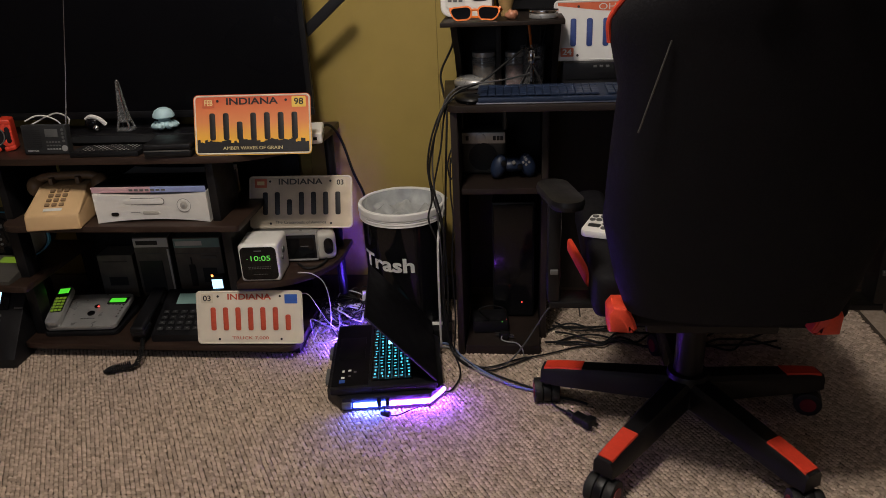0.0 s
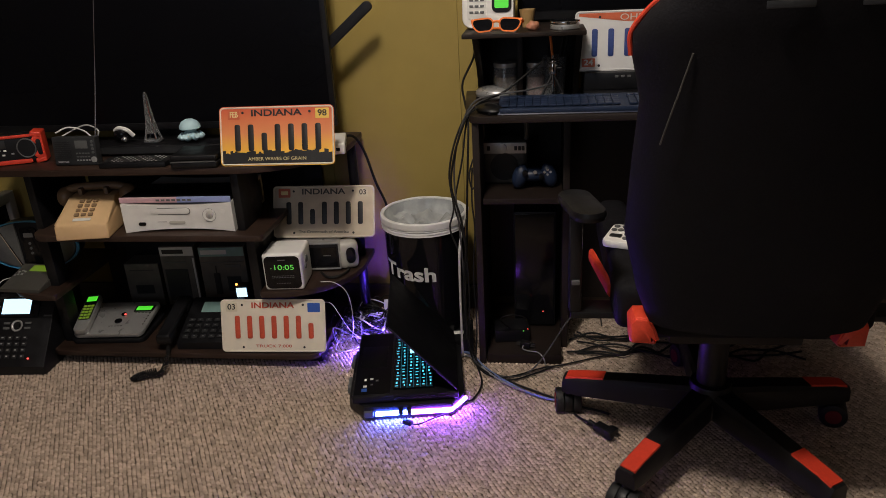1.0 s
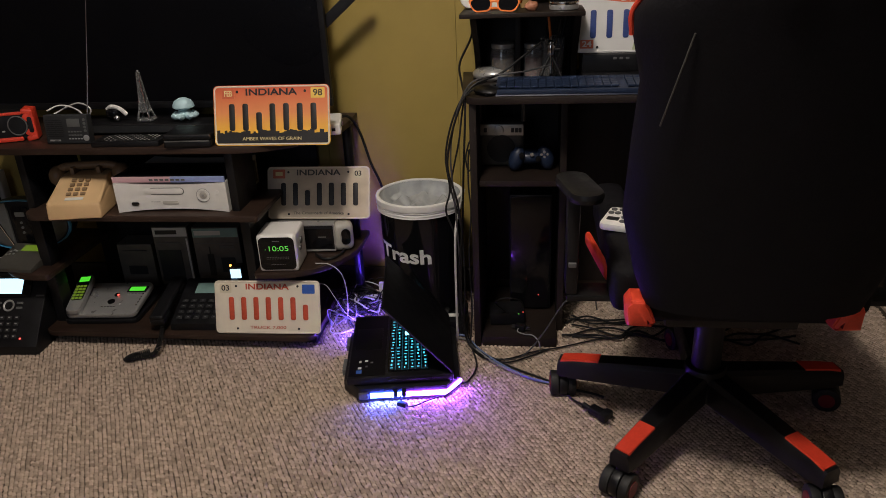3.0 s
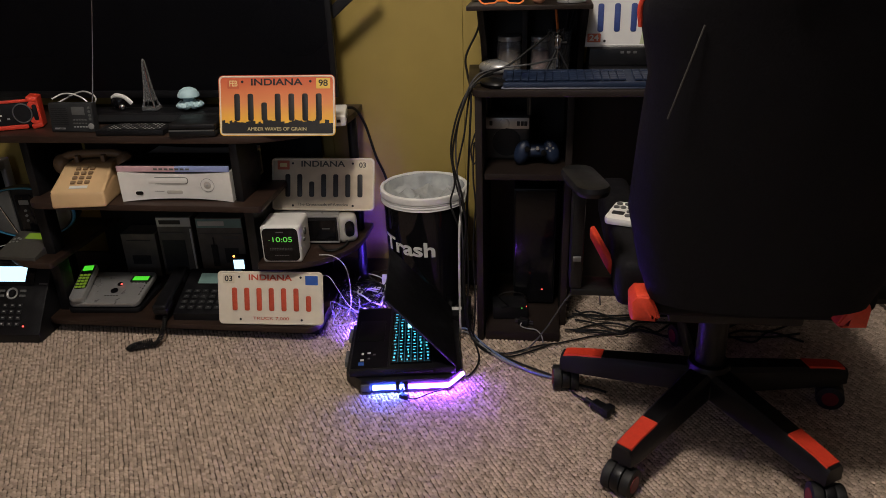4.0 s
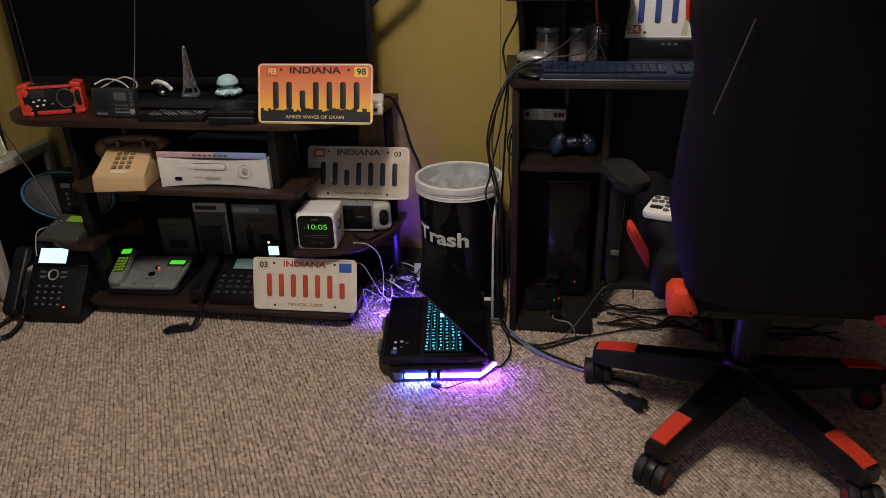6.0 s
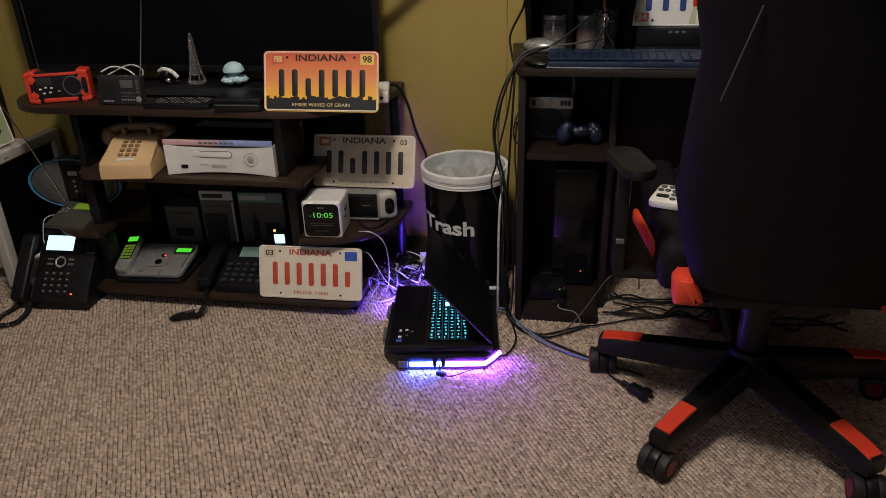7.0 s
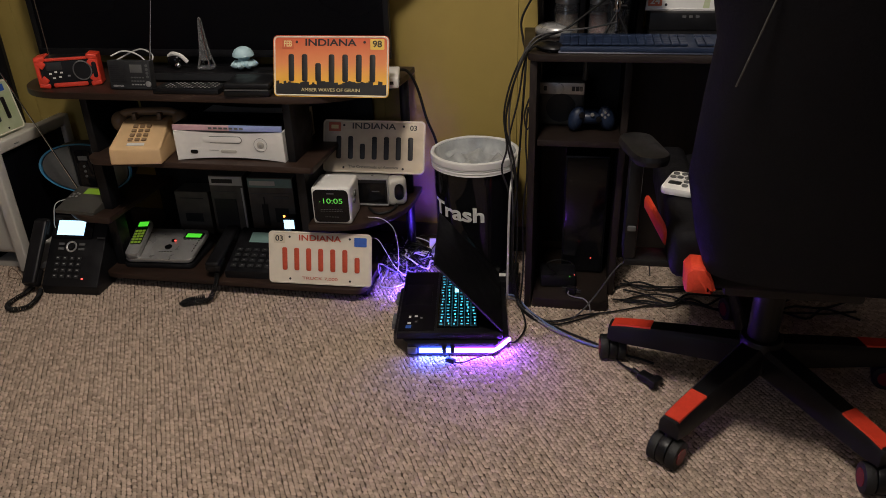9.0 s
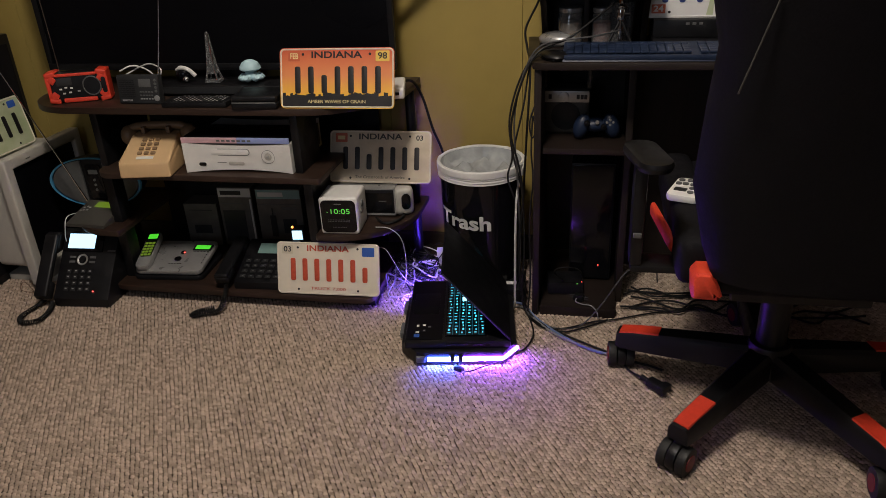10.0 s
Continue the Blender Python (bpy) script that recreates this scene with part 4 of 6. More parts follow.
# ---- things on the middle shelf ----
def desk_telephone():
    t = thing("desk_telephone", pose(-1.002, 1.884, ZM, 0, 0, 9), "beige push-button telephone, its handset darkened for shelf shade", "telephone")
    b = bmesh.new()
    w, d = 0.072, 0.175
    low = [(-w, 0, 0), (w, 0, 0), (w, d, 0), (-w, d, 0)]
    mid = [(-w * 0.985, 0.003, 0.041), (w * 0.985, 0.003, 0.041), (w * 0.95, d, 0.070), (-w * 0.95, d, 0.070)]
    top = [(-w * 0.95, 0.008, 0.045), (w * 0.95, 0.008, 0.045), (w * 0.90, 0.110, 0.090), (-w * 0.90, 0.110, 0.090)]
    back = [(-w * 0.90, d - 0.01, 0.090), (w * 0.90, d - 0.01, 0.090)]
    V = [[b.verts.new(q) for q in r] for r in (low, mid, top, back)]
    for i in range(4):
        b.faces.new((V[0][i], V[0][(i + 1) % 4], V[1][(i + 1) % 4], V[1][i]))
    b.faces.new(V[0][::-1])
    b.faces.new((V[1][0], V[1][1], V[2][1], V[2][0]))
    b.faces.new((V[2][0], V[2][1], V[2][2], V[2][3]))
    b.faces.new((V[2][3], V[2][2], V[3][1], V[3][0]))
    b.faces.new((V[1][1], V[1][2], V[3][1], V[2][2], V[2][1]))
    b.faces.new((V[1][3], V[1][0], V[2][0], V[2][3], V[3][0]))
    b.faces.new((V[1][2], V[1][3], V[3][0], V[3][1]))
    bmesh.ops.recalc_face_normals(b, faces=b.faces)
    bmesh.ops.bevel(b, geom=list(b.edges), offset=0.005, segments=3, profile=0.6, affect="EDGES")
    part("body", b, BEIGE, t)
    slope = math.degrees(math.atan2(0.045, 0.102))
    m = pose(0, 0.010, 0.0462, slope, 0, 0)
    for r in range(4):
        for c in range(3):
            part("button", box(B(), (0.0125, 0.0105, 0.005), (-0.019 + c * 0.019, 0.030 + r * 0.0185, 0.0022), 0.0015), TAUPE_AND_SHADE, t, "", m)
    part("number_card", box(B(), (0.048, 0.010, 0.001), (0, 0.012, 0.0008)), PAPER, t, "", m)
    for s in (-1, 1):
        part("cradle", box(B(), (0.012, 0.05, 0.030), (s * 0.036, 0.146, 0.094), 0.003), TAUPE_AND_SHADE, t)
    hs = B()
    tube(hs, [(-0.085, 0.148, 0.098), (-0.05, 0.148, 0.107), (0.05, 0.148, 0.107), (0.085, 0.148, 0.098)], 0.012, 12, 6)
    for s in (-1, 1):
        ball(hs, (0.026, 0.028, 0.030), (s * 0.088, 0.148, 0.080))
    # Handset is beige like the body; the darker tone paints in shelf shade.
    part("handset", hs, TAUPE_AND_SHADE, t, "beige handset darkened for the shade of the shelf above")


desk_telephone()


def game_console():
    t = thing("game_console", pose(-0.748, 1.94, ZM, 0, 0, 2), "white game console lying flat on the shelf", "game console")
    w, d, h = 0.312, 0.26, 0.084
    b = bmesh.new()
    n = 16
    rows = []
    for i in range(n + 1):
        u = -1 + 2 * i / n
        pinch = 0.007 * (1 - u * u)
        rows.append([b.verts.new(q) for q in ((u * w / 2, 0.010 * (1 - u * u), pinch), (u * w / 2, 0.010 * (1 - u * u), h - pinch), (u * w / 2, d, h - pinch), (u * w / 2, d, pinch))])
    for p, q in zip(rows, rows[1:]):
        for k in range(4):
            b.faces.new((p[k], p[(k + 1) % 4], q[(k + 1) % 4], q[k]))
    b.faces.new(rows[0])
    b.faces.new(rows[-1][::-1])
    bmesh.ops.recalc_face_normals(b, faces=b.faces)
    part("case", b, WHITE, t)
    part("tray", slab(B(), rounded(0.158, 0.016, 0.0078), 0, 0.002, 0.0008, face(pose(-0.046, 0.0095, 0.058))), WHITE, t)
    part("tray_seam", slab(B(), rounded(0.162, 0.0195, 0.0095), 0, 0.0004, 0, face(pose(-0.046, 0.0090, 0.058))), GREY, t)
    part("eject_button", rod(B(), 0.0078, 0.003, (-0.117, 0.0065, 0.058), (90, 0, 0), bev=0.0008), WHITE, t)
    part("power_ring", lathe(B(), [(0.0105, 0), (0.0165, 0.0015), (0.0178, 0.001), (0.018, -0.002)], (0.088, 0.0055, 0.046), 36, (90, 0, 0)), WHITE, t)
    part("power_seam", lathe(B(), [(0.0181, -0.002), (0.0181, 0.0006), (0.0190, 0.0006), (0.0190, -0.002)], (0.088, 0.0058, 0.046), 36, (90, 0, 0)), GREY, t)
    part("power_button", rod(B(), 0.0100, 0.004, (0.088, 0.0058, 0.046), (90, 0, 0), bev=0.001), OFFWHITE, t)
    part("power_core", rod(B(), 0.0040, 0.003, (0.088, 0.0036, 0.046), (90, 0, 0)), SILVER, t)
    part("sensor", slab(B(), rounded(0.021, 0.010, 0.0048), 0, 0.003, 0.001, face(pose(-0.106, 0.006, 0.024))), GLOSS, t)
    part("memory_flap", slab(B(), rounded(0.046, 0.010, 0.0048), 0, 0.0012, 0.0004, face(pose(-0.008, 0.0100, 0.025))), OFFWHITE, t)
    part("usb_flap", slab(B(), rounded(0.050, 0.0012, 0.0005), 0, 0.0012, 0, face(pose(-0.062, 0.0095, 0.028))), GREY, t)
    part("badge", rod(B(), 0.006, 0.002, (0.128, 0.0035, 0.056), (90, 0, 0)), WHITE, t)
    part("side_cap", box(B(), (0.004, d - 0.04, h - 0.02), (w / 2 + 0.001, d / 2, h / 2), 0.001), GREY, t)


game_console()


def game_cases():
    t = thing("game_case", pose(-0.752, 1.945, ZM + 0.0835, 0, 0, 1), "slim pink and blue game case on the console", "game case")
    part("cover", box(B(), (0.312, 0.13, 0.0140), (0, 0.067, 0.0080), 0.0015), GLOSS, t)
    part("spine", box(B(), (0.314, 0.006, 0.0150), (0, 0.003, 0.0080), 0.001), PINK, t)
    part("blue_end", box(B(), (0.150, 0.0066, 0.0154), (0.083, 0.003, 0.0081), 0.001), LILAC, t)
    for i in range(7):
        part("title_bar", box(B(), (0.010, 0.0008, 0.005), (-0.046 + i * 0.015, -0.0006, 0.0080)), GREY, t)


game_cases()


# ---- things on the low shelves ----
def cube_clock():
    t = thing("cube_clock_radio", pose(-0.473, 1.94, ZL, 0, 0, 4), "white cube clock radio with green digits", "clock")
    s = 0.110
    part("case", box(B(), (s, 0.108, s), (0, 0.054, s / 2), 0.011, 4), WHITE, t)
    part("face_panel", slab(B(), rounded(0.099, 0.096, 0.014), 0, 0.0022, 0.0008, face(pose(0, 0.001, s / 2))), GLOSS, t)
    lettering("digits", "10:05", 0.021, DIGIT, t, face(pose(0.004, -0.002, 0.070)), 0.054, 0.0002)
    part("indicator", box(B(), (0.003, 0.0006, 0.0015), (-0.031, -0.002, 0.068)), DIGIT, t)
    part("brand_bar", box(B(), (0.020, 0.0005, 0.003), (0, -0.0015, 0.092)), GREY, t)
    for z, n in ((0.045, 14), (0.040, 14), (0.023, 9)):
        for i in range(n):
            part("scale_bar", box(B(), (0.0028, 0.0005, 0.0014), ((i - (n - 1) / 2) * 0.0045, -0.0015, z)), GREY, t)
    part("side_dial", rod(B(), 0.010, 0.008, (s / 2, 0.05, 0.075), (0, 90, 0), bev=0.001), GREY, t)
    part("side_dial", rod(B(), 0.007, 0.008, (s / 2, 0.035, 0.058), (0, 90, 0), bev=0.001), GREY, t)


cube_clock()


def black_clock_radio():
    t = thing("clock_radio", pose(-0.443, 2.068, ZL, 0, 0, 4), "black clock radio with silver trim under a plate", "clock radio")
    part("case", box(B(), (0.19, 0.12, 0.078), (0, 0.06, 0.047), 0.004), BLACK, t)
    part("front_panel", box(B(), (0.176, 0.002, 0.058), (0, -0.0005, 0.046)), GLOSS, t)
    part("trim", box(B(), (0.194, 0.122, 0.005), (0, 0.06, 0.0865), 0.002), SILVER, t)
    part("trim", box(B(), (0.194, 0.122, 0.006), (0, 0.06, 0.008), 0.002), SILVER, t)
    part("side_trim", box(B(), (0.005, 0.012, 0.078), (0.096, 0.004, 0.047), 0.002), SILVER, t)
    part("brand_bar", box(B(), (0.022, 0.001, 0.003), (0.06, -0.002, 0.050)), GREY, t)
    for s in (-1, 1):
        part("foot", box(B(), (0.02, 0.08, 0.005), (s * 0.07, 0.06, 0.0027)), RUBBER, t)


black_clock_radio()


def webcam():
    t = thing("round_gadget", pose(-0.330, 2.105, ZL, 0, 0, 20), "rounded pale plastic gadget with a dark oval opening", "gadget")
    part("shell", box(B(), (0.060, 0.050, 0.086), (0, 0, 0.044), 0.022, 5), OFFWHITE, t)
    part("oval_opening", slab(B(), rounded(0.026, 0.048, 0.0125, 8), 0.0, 0.0025, 0.001, face(pose(0.006, -0.0245, 0.046))), GLOSS, t, "dark oval opening")
    part("oval_trim", lathe(B(), [(0.0135, 0), (0.0150, 0.0015), (0.0165, 0)], (0, 0, 0), 28), SILVER, t, "", face(pose(0.006, -0.0248, 0.046)) @ Matrix.Diagonal((1, 1.75, 1, 1)))


webcam()
cord("black_lead", [(-0.40, 2.05, ZL + 0.006), (-0.37, 2.02, ZL + 0.005), (-0.34, 2.03, ZL + 0.005), (-0.325, 2.08, ZL + 0.006), (-0.36, 2.14, ZL + 0.02)], 0.004, CABLE, "black lead lying on the low shelf")
cord("white_lead", [(-0.385, 1.99, ZL + 0.004), (-0.345, 1.985, ZL + 0.004), (-0.318, 2.0, ZL - 0.03), (-0.312, 2.02, 0.14), (-0.318, 2.03, 0.06), (-0.335, 2.05, 0.014)], 0.0014, CABLE_WHITE, "thin white lead hanging off the low shelf")


def answering_machine():
    t = thing("caller_display", pose(-1.262, 1.912, ZL, 0, 0, -3), "grey sloping caller display unit with a lime screen", "telephone accessory")
    b = bmesh.new()
    pts = [(0, 0), (0.12, 0), (0.12, 0.038), (0.0, 0.010)]
    slab(b, pts, -0.066, 0.066, 0.003, Matrix(((0, 0, 1, 0), (1, 0, 0, 0), (0, 1, 0, 0), (0, 0, 0, 1))))
    part("case", b, DIMGREY, t)
    m = pose(0, 0, 0.0104, 13.1, 0, 0)
    part("screen", box(B(), (0.080, 0.028, 0.001), (0.016, 0.100, 0.001)), LCD_LIME, t, "", m)
    for x, y in ((-0.052, 0.080), (-0.043, 0.086), (-0.034, 0.082), (-0.048, 0.068), (-0.036, 0.069), (-0.056, 0.064)):
        part("button", box(B(), (0.006, 0.006, 0.002), (x, y, 0.0015), 0.0006), SILVER, t, "", m)


answering_machine()
single("whip_aerial", tube(B(), [(-1.300, 2.0, 0.283), (-1.365, 1.985, 0.47), (-1.455, 1.965, 0.72)], 0.003, 8, 2, 0.0015), CHROME, Matrix.Identity(4), "thin chrome aerial leaning out from the low shelf", "aerial")


def round_speaker():
    """A wide oval stereo: a dark middle between two grey grilles, ringed by blue plastic."""
    t = thing("oval_stereo", pose(-1.305, 2.072, ZL + 0.001, 0, 0, 4), "wide oval stereo with grey grilles and a blue rim", "stereo")
    hw, hz, zc = 0.150, 0.080, 0.085

    def oval(k, n=64):
        return [(hw * k * math.cos(2 * math.pi * i / n), hz * k * math.sin(2 * math.pi * i / n)) for i in range(n)]
    part("shell", slab(B(), oval(0.97), -0.040, 0.006, 0.004, face(pose(0, 0, zc))), BLACK, t)
    rim = bmesh.new()
    rings = [[rim.verts.new((x, y, z)) for x, y in oval(k)] for k, z in ((0.965, 0.0), (1.0, 0.004), (1.015, 0.010), (1.0, 0.015), (0.955, 0.013))]
    for p, q in zip(rings, rings[1:]):
        for i in range(len(p)):
            rim.faces.new((p[i], p[(i + 1) % len(p)], q[(i + 1) % len(p)], q[i]))
    part("rim", put(B(), rim, face(pose(0, 0, zc))), BLUE_RIM, t, "blue plastic rim")
    for s in (-1, 1):
        lim = 0.034
        pts = [(x, y) for x, y in oval(0.93, 72) if s * x > lim]
        if s > 0:
            pts = sorted(pts, key=lambda q: math.atan2(q[1], q[0]))
        part("speaker_panel", slab(B(), pts, 0.006, 0.013, 0.002, face(pose(0, 0, zc))), GREY, t, "grey speaker grille")
    part("control_panel", slab(B(), rounded(0.052, 0.115, 0.008), 0.006, 0.011, 0.002, face(pose(0, 0, zc))), GLOSS, t)
    part("display", slab(B(), rounded(0.030, 0.014, 0.002), 0.011, 0.012, 0, face(pose(0, 0, zc + 0.034))), GREY, t)
    for i in range(3):
        part("button", rod(B(), 0.004, 0.003, (0, -0.0125, zc + 0.008 - i * 0.016), (90, 0, 0), seg=14), GREY, t)
    part("foot", box(B(), (0.09, 0.05, 0.010), (0, 0.016, 0.003), 0.003), BLACK, t)


BLUE_RIM = mat("blue_rim", (0.05, 0.22, 0.38), 0.2, 0, 0.1, 40, 0.0)
round_speaker()


# ---- things on the base shelf and on the floor beside it ----
def coil(line, turns, r, wire):
    """One coiled cord along a line, with the given turns from point to point."""
    pts, side, w = [], None, 0.0
    for a, b in zip(line, line[1:]):
        d = (b - a).normalized()
        side = d.orthogonal().normalized() if side is None else (side - d * side.dot(d)).normalized()
        up = d.cross(side)
        n = turns * 7
        for i in range(n):
            pts.append(a + (b - a) * (i / n) + (side * math.cos(w) + up * math.sin(w)) * r)
            w += 2 * math.pi / 7
    return tube(B(), pts, wire, 5, 1)


def office_phone():
    t = thing("office_phone", pose(-1.315, 1.838, 0, 0, 0, 3), "black desk phone with a bright white screen and coiled cord", "telephone")
    m = Matrix(((0, 0, 1, 0), (1, 0, 0, 0), (0, 1, 0, 0), (0, 0, 0, 1)))
    part("body", slab(B(), [(0, 0), (0.16, 0), (0.16, 0.19), (0.145, 0.198), (0.0, 0.030)], -0.062, 0.118, 0.005, m), BLACK, t)
    slope = math.degrees(math.atan2(0.168, 0.145))
    f = pose(0.028, 0, 0.030, slope, 0, 0)
    part("screen_frame", box(B(), (0.13, 0.066, 0.004), (-0.018, 0.180, 0.003), 0.002), GLOSS, t, "", f)
    part("screen", box(B(), (0.088, 0.046, 0.001), (-0.024, 0.180, 0.0058)), LCD_WHITE, t, "bright white screen", f)
    part("navigation_ring", lathe(B(), [(0.012, 0.001), (0.015, 0.003), (0.017, 0.003), (0.018, 0.001)], (0, 0, 0), 28), SILVER, t, "", f @ pose(-0.015, 0.122, 0.001))
    part("navigation_key", rod(B(), 0.009, 0.004, (-0.015, 0.122, 0.002)), BLACK, t, "", f)
    for s in (-1, 1):
        for r in range(2):
            part("soft_key", box(B(), (0.019, 0.007, 0.003), (-0.015 + s * 0.033, 0.115 + r * 0.015, 0.0015), 0.001), GREY, t, "", f)
    for r in range(4):
        for c in range(4):
            k = part("key", box(B(), (0.014, 0.011, 0.003), (-0.052 + c * 0.023, 0.030 + r * 0.0185, 0.0018), 0.0012), CHARCOAL, t, "", f)
            part("key_mark", box(B(), (0.006, 0.0035, 0.0004), (-0.052 + c * 0.023, 0.031 + r * 0.0185, 0.0036)), SILVER, k)
    part("message_light", box(B(), (0.005, 0.004, 0.001), (0.038, 0.024, 0.003)), LED_RED, t, "", f)
    part("brand_bar", box(B(), (0.026, 0.005, 0.0005), (0.075, 0.152, 0.001)), GREY, t, "", f)
    hs = B()
    box(hs, (0.044, 0.200, 0.020), (0, 0.098, 0.030), 0.009, 3)
    box(hs, (0.048, 0.056, 0.028), (0, 0.022, 0.018), 0.011, 3)
    box(hs, (0.048, 0.060, 0.028), (0, 0.176, 0.018), 0.011, 3)
    part("handset", hs, BLACK, t, "", f @ pose(-0.117, 0, -0.012))
    pts = [(-0.10, 0.02, 0.02), (-0.105, -0.02, 0.013), (-0.115, -0.085, 0.013), (-0.085, -0.115, 0.013), (-0.045, -0.095, 0.013), (-0.05, -0.04, 0.013), (-0.07, 0.0, 0.013)]
    part("coiled_cord", coil(smooth_line(pts, 3), 3, 0.0062, 0.0018), CABLE, t)


office_phone()


def cordless_phone():
    t = thing("cordless_phone", pose(-1.053, 1.948, ZB, 0, 0, 4), "silver cordless phone base with green lit screens", "telephone")
    lower = slab(B(), rounded(0.226, 0.175, 0.022), 0, 0.014, 0.003, pose(0, 0.0875, 0))
    part("base_foot", lower, BLACK, t)
    f = pose(0, 0.004, 0.016, 9, 0, 0)
    part("deck", slab(B(), rounded(0.216, 0.165, 0.020), 0, 0.015, 0.005, f @ pose(0, 0.084, 0)), SILVER, t)
    part("wedge", box(B(), (0.18, 0.10, 0.03), (0, 0.11, 0.018), 0.002), BLACK, t)
    d = f @ pose(0, 0, 0.015)
    part("screen_frame", box(B(), (0.060, 0.030, 0.003), (0.070, 0.126, 0.001), 0.001), BLACK, t, "", d)
    part("screen", box(B(), (0.048, 0.020, 0.001), (0.070, 0.126, 0.0030)), LCD_GREEN, t, "green lit screen", d)
    part("play_button", rod(B(), 0.011, 0.004, (0.012, 0.063, 0.002), bev=0.001), GLOSS, t, "", d)
    part("stop_button", rod(B(), 0.008, 0.004, (0.016, 0.097, 0.002), bev=0.001), GLOSS, t, "", d)
    part("message_light", rod(B(), 0.003, 0.002, (0.022, 0.094, 0.004)), LED_RED, t, "", d)
    for i in range(5):
        part("button", box(B(), (0.006, 0.003, 0.002), (-0.006 + i * 0.009, 0.038, 0.001), 0.0005), CHROME, t, "", d)
        part("button", box(B(), (0.004, 0.006, 0.002), (0.096, 0.045 + i * 0.014, 0.001), 0.0005), CHROME, t, "", d)
        part("button", box(B(), (0.008, 0.003, 0.002), (0.050 + i * 0.011, 0.104, 0.001), 0.0005), CHROME, t, "", d)
    h = f @ pose(-0.076, 0.000, 0.012, 6, 0, 7)
    hs = part("handset", slab(B(), rounded(0.044, 0.165, 0.014), 0, 0.022, 0.006, pose(0, 0.0825, 0)), SILVER, t, "silver handset", h)
    part("handset_face", slab(B(), rounded(0.036, 0.110, 0.008), 0.022, 0.0235, 0.0006, pose(0, 0.100, 0)), BLACK, hs)
    part("handset_screen", box(B(), (0.030, 0.022, 0.001), (0, 0.140, 0.0240)), LCD_GREEN, hs, "green lit screen")
    part("earpiece", box(B(), (0.016, 0.003, 0.001), (0, 0.160, 0.0225)), BLACK, hs)
    for r in range(5):
        for c in range(3):
            part("key", box(B(), (0.0085, 0.0075, 0.003), (-0.011 + c * 0.011, 0.052 + r * 0.0135, 0.0245), 0.001), LCD_LIME, hs)


cordless_phone()


def black_telephone():
    t = thing("black_telephone", pose(-0.755, 1.925, ZB, 0, 0, 3), "black desk telephone with its handset and coiled cord", "telephone")
    m = Matrix(((0, 0, 1, 0), (1, 0, 0, 0), (0, 1, 0, 0), (0, 0, 0, 1)))
    part("body", slab(B(), [(0, 0), (0.17, 0), (0.17, 0.085), (0.0, 0.022)], -0.065, 0.095, 0.005, m), BLACK, t)
    f = pose(0, 0, 0.0225, 20, 0, 0)
    for r in range(4):
        for c in range(5):
            k = part("key", box(B(), (0.017, 0.012, 0.004), (-0.042 + c * 0.026, 0.022 + r * 0.0215, 0.002), 0.0015), CHARCOAL, t, "", f)
            part("key_mark", box(B(), (0.005, 0.003, 0.0004), (-0.042 + c * 0.026, 0.023 + r * 0.0215, 0.0043)), GREY, k)
    part("card", box(B(), (0.085, 0.042, 0.001), (0.018, 0.140, 0.001)), TEALPAPER, t, "pale teal index card", f)
    hs = B()
    box(hs, (0.042, 0.195, 0.018), (0, 0.092, 0.036), 0.008, 3)
    box(hs, (0.046, 0.054, 0.026), (0, 0.020, 0.024), 0.010, 3)
    box(hs, (0.046, 0.058, 0.026), (0, 0.164, 0.024), 0.010, 3)
    part("handset", hs, BLACK, t, "", pose(-0.093, -0.005, 0.012, 12, 0, 0))
    pts = [(-0.085, 0.0, 0.02), (-0.080, -0.045, -0.01), (-0.09, -0.075, -0.033), (-0.125, -0.085, -0.036), (-0.16, -0.10, -0.037), (-0.15, -0.075, -0.037), (-0.11, -0.055, -0.036)]
    part("coiled_cord", coil(smooth_line(pts, 3), 3, 0.0062, 0.0018), CABLE, t)


black_telephone()


def product_box(name, m, w, d, h, label, bars, top=None):
    t = thing(name, m, label, "box", "boxes on the base shelf")
    part("carton", box(B(), (w, d, h), (0, d / 2, h / 2), 0.0015, 1), CARDBOARD, t)
    if top:
        part("header", box(B(), (w - 0.004, 0.001, 0.030), (0, -0.0008, h - 0.018)), top, t)
    for x, z, bw, bh, mt in bars:
        part("print_bar", box(B(), (bw, 0.0008, bh), (x, -0.0020, z)), mt, t)
    return t


product_box("telephone_box", pose(-0.928, 2.215, ZB, 0, 0, 3), 0.115, 0.07, 0.205, "tall dark carton with a pale header", ((-0.012, 0.187, 0.070, 0.014, INK), (0.052, 0.085, 0.006, 0.160, PAPER), (-0.01, 0.07, 0.075, 0.11, CHARCOAL), (-0.01, 0.150, 0.075, 0.003, GREY)), PAPER)
product_box("telephone_box", pose(-0.772, 2.205, ZB, 0, 0, 3), 0.150, 0.07, 0.208, "dark carton with a picture of a phone", ((-0.025, 0.190, 0.085, 0.015, PAPER), (0.0, 0.155, 0.14, 0.0025, GREY), (0.032, 0.142, 0.05, 0.010, GREY), (-0.025, 0.080, 0.020, 0.075, INK), (-0.025, 0.128, 0.004, 0.030, INK), (0.03, 0.08, 0.045, 0.05, CHARCOAL)), TEALPAPER)
product_box("grey_carton", pose(-1.05, 2.20, ZB, 0, 0, 3), 0.115, 0.08, 0.150, "plain dark grey cardboard carton", ((0, 0.128, 0.08, 0.002, CHARCOAL), (0, 0.06, 0.06, 0.03, CHARCOAL)))


